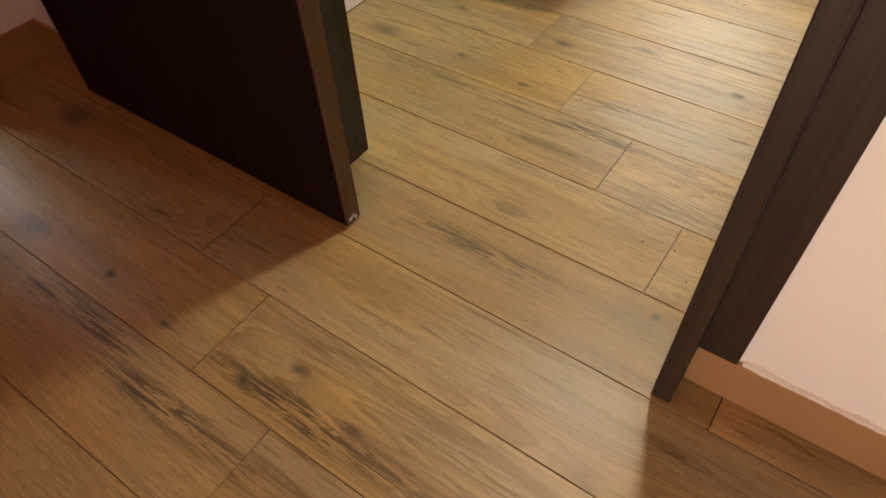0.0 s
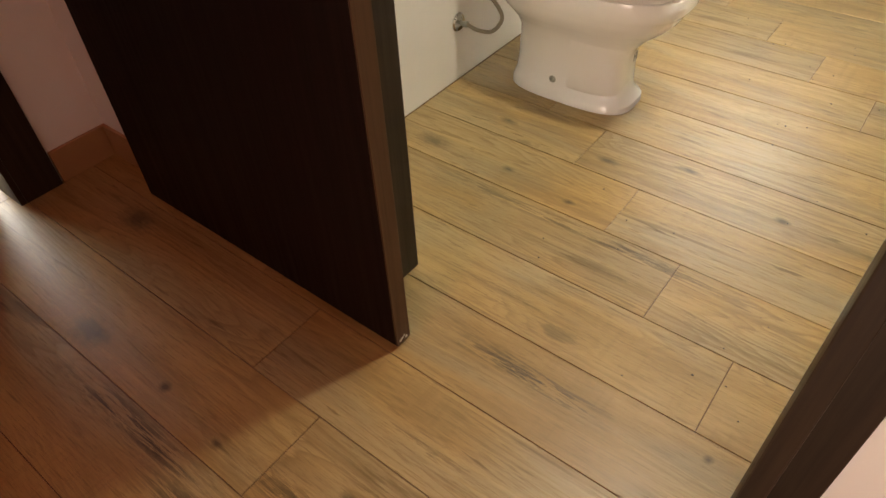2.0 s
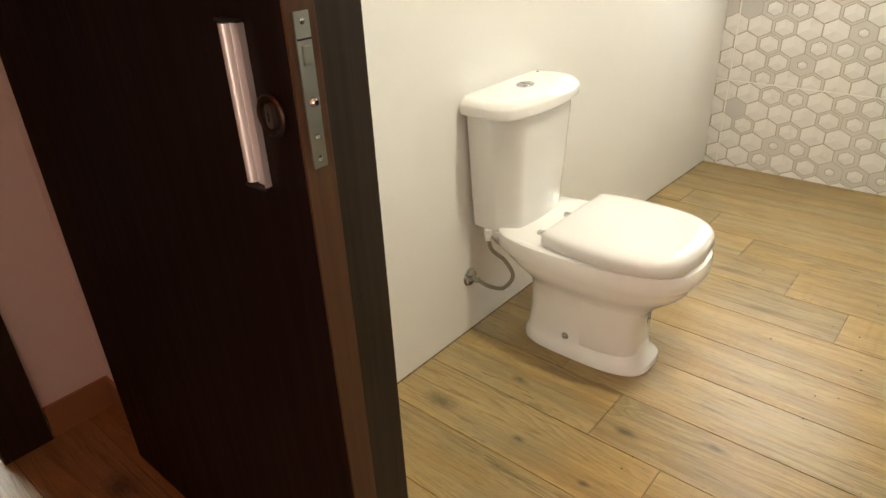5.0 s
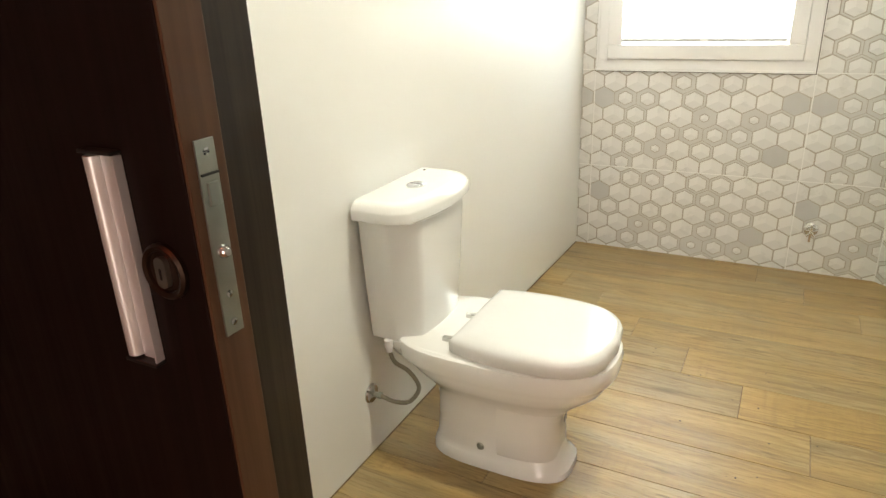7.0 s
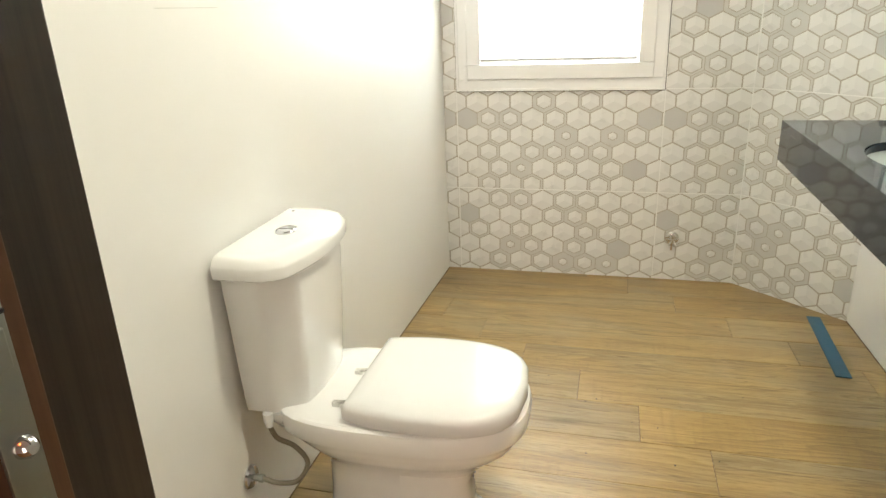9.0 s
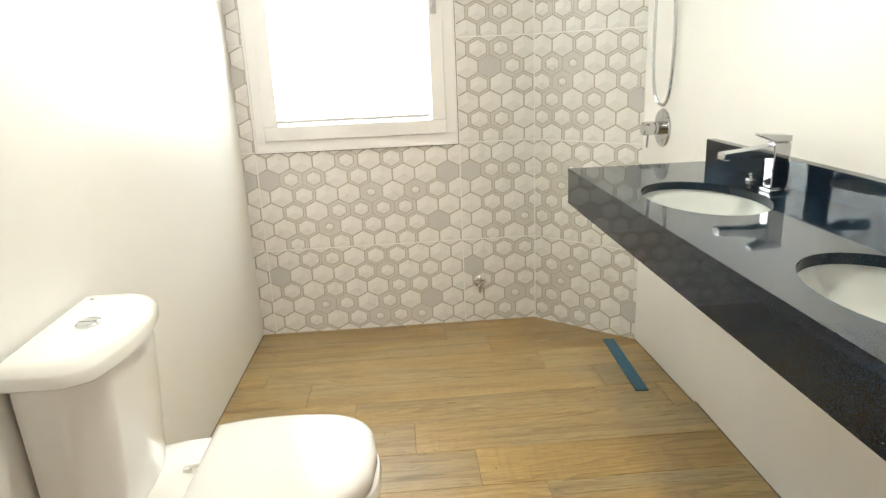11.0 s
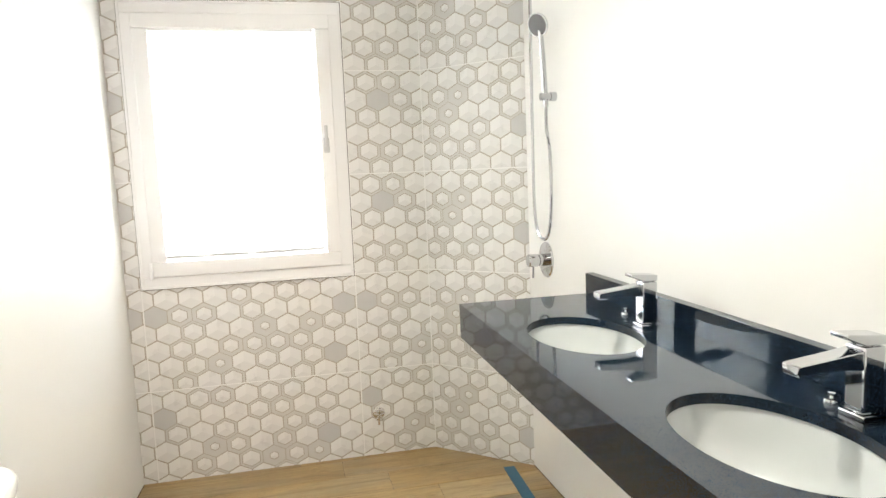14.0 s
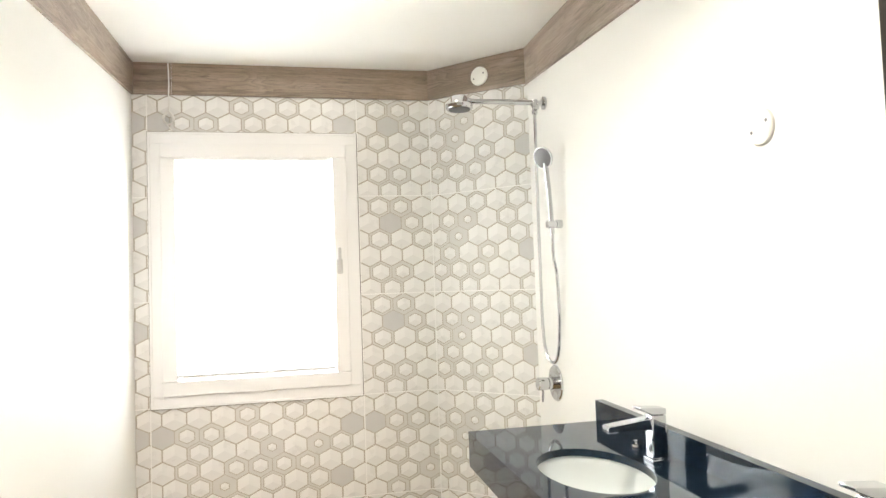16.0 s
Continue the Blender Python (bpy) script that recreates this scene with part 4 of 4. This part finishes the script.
# ---- shower ----
def shower():
    s = thing("shower_set", (xe(3.47), 3.47, 2.174), "chrome shower set with fixed head, hand shower and hose", "shower")
    fx, fy, fz = xe(3.47), 3.470, 2.174
    bm = bmesh.new()
    turned(bm, (fx - 0.0005, fy, fz), (-1, 0, 0), [(0, 0.028), (0.008, 0.028), (0.010, 0.024), (0.0105, 0.012)], 28)
    part("wall_flange", bm, M_CHROME, s)
    bm = bmesh.new()
    tube(bm, [(fx - 0.011, fy, fz), (fx - 0.08, fy, fz), (fx - 0.20, fy, fz + 0.002), (0.44, fy + 0.005, 2.176), (0.405, fy + 0.005, 2.182)], 0.011, 14, 6)
    part("arm", bm, M_CHROME, s)
    bm = bmesh.new()
    turned(bm, (0.372, fy + 0.005, 2.140), (0, 0, 1), [(0, 0.052), (0.004, 0.057), (0.016, 0.058), (0.022, 0.054), (0.026, 0.036), (0.046, 0.034), (0.056, 0.030), (0.058, 0.016)], 36)
    head = part("shower_head", bm, M_CHROME, s, "round chrome overhead shower head")
    bm = bmesh.new()
    turned(bm, (0.372, fy + 0.005, 2.1365), (0, 0, 1), [(0, 0.044), (0.003, 0.046)], 32)
    part("nozzle_face", bm, M_GREY, head, "dark nozzle face")
    bm = bmesh.new()
    turned(bm, (0.703, fy, fz + 0.013), (0, 0, -1), [(0, 0.014), (0.03, 0.014), (0.031, 0.010), (0.045, 0.010), (0.046, 0.013), (0.062, 0.011)], 18)
    turned(bm, (0.703, fy - 0.010, fz - 0.028), (0, -1, 0), [(0, 0.008), (0.014, 0.008), (0.016, 0.010), (0.024, 0.010)], 14)
    part("diverter", bm, M_CHROME, s)
    # hand shower on its sliding holder
    sx, sy, sz = xe(3.34), 3.340, 1.639
    bm = bmesh.new()
    turned(bm, (sx - 0.0005, sy, sz), (-1, 0, 0), [(0, 0.018), (0.022, 0.018), (0.024, 0.014), (0.044, 0.014), (0.052, 0.017), (0.062, 0.015)], 20)
    part("wall_holder", bm, M_CHROME, s)
    bm = bmesh.new()
    hx = sx - 0.045
    tube(bm, [(hx + 0.004, sy, sz - 0.04), (hx, sy, sz + 0.05), (hx - 0.004, sy + 0.004, sz + 0.16), (hx - 0.012, sy + 0.004, sz + 0.255)], 0.0105, 14, 6)
    hs = part("hand_shower", bm, M_CHROME, s)
    d = Vector((-0.80, -0.48, -0.33)).normalized()
    c = Vector((hx - 0.016, sy + 0.004, sz + 0.275))
    bm = bmesh.new()
    turned(bm, c - d * 0.010, d, [(0, 0.020), (0.006, 0.040), (0.014, 0.045), (0.022, 0.045)], 30)
    part("spray_head", bm, M_CHROME, hs)
    bm = bmesh.new()
    turned(bm, c + d * 0.0122, d, [(0, 0.041), (0.002, 0.038)], 28)
    part("spray_face", bm, M_GREY, hs, "dark grey nozzle plate")
    bm = bmesh.new()
    tube(bm, [(0.703, fy, fz - 0.050), (0.703, fy + 0.006, 1.90), (0.704, fy + 0.014, 1.50), (0.705, fy + 0.014, 1.22), (0.708, fy - 0.010, 1.105), (0.716, fy - 0.062, 1.070), (0.726, fy - 0.098, 1.11), (0.731, fy - 0.112, 1.25), (0.726, fy - 0.120, 1.42), (hx + 0.006, sy + 0.002, sz - 0.13), (hx + 0.004, sy, sz - 0.041)], 0.0065, 10, 10)
    part("hose", bm, M_CHROME, s, "flexible chrome hose")


def shower_mixer():
    y, z = 3.468, 0.976
    s = thing("shower_mixer", (xe(y), y, z), "round chrome concealed shower mixer with side lever", "mixer")
    bm = bmesh.new()
    turned(bm, (xe(y) - 0.0005, y, z), (-1, 0, 0), [(0, 0.076), (0.004, 0.076), (0.008, 0.072), (0.009, 0.03)], 40)
    part("plate", bm, M_CHROME, s)
    bm = bmesh.new()
    turned(bm, (xe(y) - 0.0095, y, z), (-1, 0, 0), [(0, 0.026), (0.028, 0.026), (0.029, 0.021), (0.034, 0.021), (0.035, 0.027), (0.072, 0.027), (0.076, 0.024)], 28)
    k = part("knob", bm, M_CHROME, s)
    bm = bmesh.new()
    tube(bm, [(xe(y) - 0.062, y, z - 0.026), (xe(y) - 0.064, y, z - 0.075)], 0.0045, 10, 0)
    part("lever", bm, M_CHROME, k)

shower()
shower_mixer()


def cover_plate(c, n, r, label):
    p = thing("cover_plate", c, label, "cover plate", "round cover plates")
    n = Vector(n).normalized()
    bm = bmesh.new()
    turned(bm, c, n, [(0, r), (0.004, r), (0.007, r * 0.96), (0.0085, r * 0.86)], 40)
    part("disc", bm, M_PLATE, p)
    side = n.cross(Vector((0, 0, 1))).normalized() * 0.9 + Vector((0, 0, -0.35))
    for s in (-1, 1):
        bm = bmesh.new()
        turned(bm, Vector(c) + side.normalized() * s * r * 0.62 + n * 0.008, n, [(0, 0.0042), (0.0012, 0.0040), (0.0014, 0.002)], 12)
        part("screw", bm, M_GREY, p)

tp = Vector((0.575, 3.849, 2.402)) + DN * 0.0135
cover_plate(tp, DN, 0.046, "round white blank cover plate on the wood-look board")
cover_plate(Vector((xe(2.12) - 0.0005, 2.122, 1.752)), (-1, 0, 0), 0.043, "round white blank cover plate on the white wall")


def tap_stub():
    y = YN - 0.001
    s = thing("angle_valve", (0.067, y, 0.176), "small chrome wall valve low on the tiled wall", "valve")
    bm = bmesh.new()
    turned(bm, (0.067, y, 0.176), (0, -1, 0), [(0, 0.031), (0.003, 0.031), (0.009, 0.023), (0.010, 0.012), (0.030, 0.012), (0.031, 0.015), (0.040, 0.015)], 24)
    part("valve_body", bm, M_VALVE, s)
    for k in range(5):
        a = math.pi / 2 + 2 * math.pi * k / 5
        bm = bmesh.new()
        tube(bm, [(0.067, y - 0.040, 0.176), (0.067 + 0.029 * math.cos(a), y - 0.042, 0.176 + 0.029 * math.sin(a))], 0.0045, 8, 0)
        part("handle_spoke", bm, M_VALVE, s)

    part("rust_stain", boxes((0.062, 0.071, YN - 0.0036, YN - 0.0032, 0.112, 0.150)), M_RUST, s, "thin rust streak below the valve")

tap_stub()


def drain_cover():
    d = thing("linear_drain", (0.611, 3.431, floor_z(3.431)), "long narrow floor drain still under blue protective film", "drain")
    bm = boxes((-0.026, 0.026, -0.267, 0.267, 0.0003, 0.004))
    bmesh.ops.rotate(bm, verts=bm.verts, cent=(0, 0, 0), matrix=Matrix.Rotation(-math.atan(0.06), 3, "Z"))
    bmesh.ops.rotate(bm, verts=bm.verts, cent=(0, 0, 0), matrix=Matrix.Rotation(math.atan(FALL), 3, "X"))
    bmesh.ops.translate(bm, verts=bm.verts, vec=(0.611, 3.431, floor_z(3.431) + 0.0004))
    part("cover", bm, M_FILM, d, "", 0.0008)

drain_cover()


def pull_cord():
    c = thing("hanging_cord", (-0.883, YN - 0.03, 2.12), "thin white cord hanging from the ceiling, knotted above the window", "cord")
    x, y = -0.883, YN - 0.024
    bm = bmesh.new()
    tube(bm, [(x - 0.001, y, CEIL), (x + 0.002, y, 2.40), (x, y, 2.33), (x + 0.001, y, 2.252)], 0.0030, 8, 6)
    part("cord", bm, M_CORD, c)
    bm = bmesh.new()
    rng = random.Random(4)
    pts = []
    for k in range(26):
        a = k * 1.15
        pts.append((x + (0.017 + 0.010 * rng.random()) * math.cos(a), y - 0.004 + 0.006 * math.sin(k * 0.7), 2.222 + (0.024 + 0.010 * rng.random()) * math.sin(a)))
    tube(bm, [(x, y, 2.252)] + pts + [(x + 0.012, y, 2.166)], 0.0030, 8, 5)
    part("knot", bm, M_CORD, c, "loose knotted bundle of cord")

pull_cord()


def ceiling_lamp(name, x, y, label):
    l = thing(name, (x, y, CEIL), label, "ceiling light")
    bm = bmesh.new()
    turned(bm, (x, y, CEIL - 0.0005), (0, 0, -1), [(0, 0.118), (0.006, 0.118), (0.010, 0.112), (0.0102, 0.100), (0.002, 0.098)], 40)
    part("trim_ring", bm, M_PVC, l)
    return l

# the hall's ring is unseen, added round the red fill light there
ceiling_lamp("hall_fill_ring", -0.40, 0.10, "unseen ceiling ring added around the hall's red fill light")
shower_lamp = ceiling_lamp("ceiling_light", *LAMP_2, "round white ceiling light with a lit opal dome near the shower")
bm = bmesh.new()
turned(bm, (*LAMP_2, CEIL - 0.0025), (0, 0, -1), [(0, 0.096), (0.012, 0.096), (0.030, 0.088), (0.046, 0.066), (0.054, 0.030), (0.055, 0.004)], 32)
part("dome", bm, M_LAMPGLOW, shower_lamp, "lit opal glass dome")
ceiling_lamp("ceiling_light", *LAMP, "round white recessed ceiling light of the bathroom")


# ---- hexagon-pattern wall tiles ----
TW, TH = 0.972, 0.485
PX, PZ = TW / 9, TH / 6
PRINTS = {
    "under_window": ("LLLLsLmLLL", "gssLmLLLg", "LLmLLtLtmL", "LmLssssLL", "LLmtLmLmgL", "LsLmLLmLL"),
    "lowest": ("LLmsLmmLLL", "gLLLmsLmL", "LmLmLLsmLL", "LLtsLsLgL", "LLsLmtstLL", "LLmLLmLLL"),
    "beside_window": ("LmsLLmLLLL", "LgsLmLLsL", "LmLmLLtLmL", "LLLLssLLg", "LmsLmLLmLL", "LmLLLmLLL"),
    "corner": ("LLLLLLmLmL", "LLLLstLmL", "LLLLmtLLmL", "LLLLsLsLg", "LLLLsmsLLL", "LLLLLmLLm"),
}
INNER = {"L": 0.0, "m": 0.80, "s": 0.66, "t": 0.40, "g": -1.0}
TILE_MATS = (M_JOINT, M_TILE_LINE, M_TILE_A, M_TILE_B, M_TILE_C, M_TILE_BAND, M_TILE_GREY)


def clip(poly, axis, value, keep_above):
    out = []
    n = len(poly)
    for i in range(n):
        a, b = poly[i], poly[(i + 1) % n]
        ia = (a[axis] >= value) == keep_above
        ib = (b[axis] >= value) == keep_above
        if ia:
            out.append(a)
        if ia != ib:
            t = (value - a[axis]) / (b[axis] - a[axis])
            out.append(tuple(p + (q - p) * t for p, q in zip(a, b)))
    return out


def hex_faces(cu, cz, kind):
    """Faces (material, corners (u, z, height)) of one hexagon of the pattern."""
    rz, hu = PZ / 1.5, PX / 2
    def ring(k, h):
        return [(cu + k * u, cz + k * z, h) for u, z in ((0, rz), (hu, rz / 2), (hu, -rz / 2), (0, -rz), (-hu, -rz / 2), (-hu, rz / 2))]
    def band(a, b, m):
        return [(m, [a[i], a[(i + 1) % 6], b[(i + 1) % 6], b[i]]) for i in range(6)]
    k = INNER[kind]
    out = []
    lo, hi = 0.0, 0.0010
    if k < 0:
        out += band(ring(1.0, lo), ring(0.965, hi), 1)
        out.append((6, ring(0.965, hi)))
        return out
    if k == 0:
        out += band(ring(1.0, lo), ring(0.940, hi), 1)
        inner = ring(0.940, hi)
    else:
        out += band(ring(1.0, lo), ring(0.97, hi * 0.6), 1)
        out += band(ring(0.97, hi * 0.6), ring(k, hi * 0.6), 5)
        out += band(ring(k, hi * 0.6), ring(k - 0.07, -0.0006), 1)
        inner = ring(k - 0.07, -0.0006)
    mid = (cu, cz, inner[0][2] + 0.0009)
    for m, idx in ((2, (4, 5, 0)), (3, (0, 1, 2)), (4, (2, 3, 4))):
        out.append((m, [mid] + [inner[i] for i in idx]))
    return out


def tile_mesh(rects, u0, z0, design, place):
    """One tile, cut to the given rectangles; place turns (u, z, height) into a place."""
    bm = bmesh.new()
    g = 0.0023
    faces = []
    for r in range(-1, 7):
        odd = r % 2 == 0
        cz = z0 + TH - PZ * (r + 0.68)
        row = design[r] if 0 <= r < 6 else "L" * 10
        for i in range(-1, 11):
            cu = u0 + PX * (i - 0.07 if odd else i + 0.43)
            kind = row[i] if 0 <= i < len(row) else "L"
            faces += hex_faces(cu, cz, kind)
    for (a, b, c, d) in rects:
        a, b, c, d = max(a, u0) + (g if a <= u0 else 0), min(b, u0 + TW) - (g if b >= u0 + TW else 0), max(c, z0) + (g if c <= z0 else 0), min(d, z0 + TH) - (g if d >= z0 + TH else 0)
        if b - a < 0.004 or d - c < 0.004:
            continue
        v = [bm.verts.new(place(u, z, h)) for h in (-0.0105, -0.0012) for u, z in ((a, c), (b, c), (b, d), (a, d))]
        for f in ((3, 2, 1, 0), (4, 5, 6, 7), (0, 1, 5, 4), (1, 2, 6, 5), (2, 3, 7, 6), (3, 0, 4, 7)):
            bm.faces.new([v[i] for i in f])
        for m, poly in faces:
            for axis, value, above in ((0, a, True), (0, b, False), (1, c, True), (1, d, False)):
                poly = clip(poly, axis, value, above) if len(poly) > 2 else poly
            if len(poly) > 2:
                f = bm.faces.new([bm.verts.new(place(*p)) for p in poly])
                f.material_index = m
    return bm


def tile_wall(wall, u_start, u_end, u_first, z_end, hole, place, normal, print_of):
    z0 = 0.400 - TH
    row = 0
    while z0 < z_end - 0.01:
        u0, col = u_first, 0
        while u0 < u_end:
            full = (max(u0, u_start), min(u0 + TW, u_end), max(z0, STEP_Z + 0.001), min(z0 + TH, z_end))
            rects = [full]
            if hole:
                hx0, hx1, hz0, hz1 = hole
                a, b, c, d = full
                if a < hx1 and b > hx0 and c < hz1 and d > hz0:
                    lo, hi = max(c, hz0), min(d, hz1)
                    rects = [(a, min(b, hx0), lo, hi), (max(a, hx1), b, lo, hi), (a, b, c, lo), (a, b, hi, d)]
                    rects = [q for q in rects if q[1] - q[0] > 0.004 and q[3] - q[2] > 0.004]
            if rects and full[1] - full[0] > 0.004:
                bm = tile_mesh(rects, u0, z0, PRINTS[print_of(row, col)], place)
                if len(bm.faces):
                    bm.normal_update()
                    flip = [f for f in bm.faces if f.material_index and f.normal.dot(normal) < 0]
                    bmesh.ops.reverse_faces(bm, faces=flip)
                    bmesh.ops.remove_doubles(bm, verts=bm.verts, dist=0.00001)
                    me = bpy.data.meshes.new("tile")
                    bm.to_mesh(me)
                    for m in TILE_MATS:
                        me.materials.append(m)
                    ob = new("tile", me)
                    ob.parent = wall
                bm.free()
            u0 += TW
            col += 1
        z0 += TH
        row += 1


structure("corner_trim", boxes((CX - 0.003, CX + 0.003, YN - 0.0035, YN + 0.002, STEP_Z, TZ0 - 0.001)), M_JOINT, "thin white grout line up the tiled corner", "trim")
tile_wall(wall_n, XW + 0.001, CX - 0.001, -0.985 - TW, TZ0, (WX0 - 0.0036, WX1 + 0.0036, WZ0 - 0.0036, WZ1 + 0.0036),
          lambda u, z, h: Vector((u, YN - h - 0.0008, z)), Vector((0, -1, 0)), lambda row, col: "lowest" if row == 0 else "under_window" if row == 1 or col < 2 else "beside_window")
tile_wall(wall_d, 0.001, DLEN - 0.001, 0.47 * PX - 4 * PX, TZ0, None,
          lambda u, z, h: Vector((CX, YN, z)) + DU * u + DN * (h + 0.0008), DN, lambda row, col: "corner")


# ---- floor planks: 1.2 x 0.2 m, each row stepped by a sixth ----
PL, PW, GAP = 1.2, 0.2, 0.0020

@functools.lru_cache(None)
def plank_mesh(low, high):
    """A plank about its middle, sawn short where it runs under a wall."""
    bm = boxes((low + GAP / 2, high - GAP / 2, -PW / 2 + GAP / 2, PW / 2 - GAP / 2, -0.0095, 0.0))
    top = [e for e in bm.edges if all(v.co.z > -0.001 for v in e.verts)]
    bmesh.ops.bevel(bm, geom=top, offset=0.0008, segments=1, affect="EDGES")
    return mesh_of("plank", bm, M_PLANK, 0)

for k in range(-10, 17):
    y = 0.8333 + 0.2 * k + 0.1
    x = -0.507 - 0.2 * (k + 1)
    while x > -3.4:
        x -= PL
    while x < 0.85:
        mid = x + PL / 2
        low, high = max(x, -3.15 if y < 1.85 else XW - 0.1), min(x + PL, 0.85)
        if high - low > 0.01:
            ob = new("plank", plank_mesh(round(low - mid, 4), round(high - mid, 4)))
            ob.parent = floor_slab
            ob.location = (mid - (0.022 if y > STEP_Y else 0.0), y, floor_z(y))
            ob.rotation_euler = (math.atan(FALL) if y > STEP_Y else 0.0, 0, 0)
        x += PL


# ---- marks and crumbs ----
line = new("mark", mesh_of("mark", boxes((XW - 0.001, XW + 0.0004, 1.98, 2.185, 1.2755, 1.2768)), M_TILE_BAND, 0))
line.parent = wall_w
rng = random.Random(11)
bm = bmesh.new()
for k in range(46):
    x, y = rng.uniform(-0.45, 0.35), rng.uniform(1.25, 3.0)
    r = rng.uniform(0.0012, 0.0032)
    ring = [(x + r * rng.uniform(0.6, 1.2) * math.cos(a), y + r * rng.uniform(0.6, 1.2) * math.sin(a)) for a in [2 * math.pi * i / 6 for i in range(6)]]
    loft(bm, [[(u, v, 0.0002) for u, v in ring], [(x + (u - x) * 0.6, y + (v - y) * 0.6, 0.0002 + r * 0.7) for u, v in ring]])
tagged(new("floor_crumbs", mesh_of("floor_crumbs", bm, M_SEAL, 0)), "scattered tiny dark crumbs on the plank floor", "debris", "", "stuff")
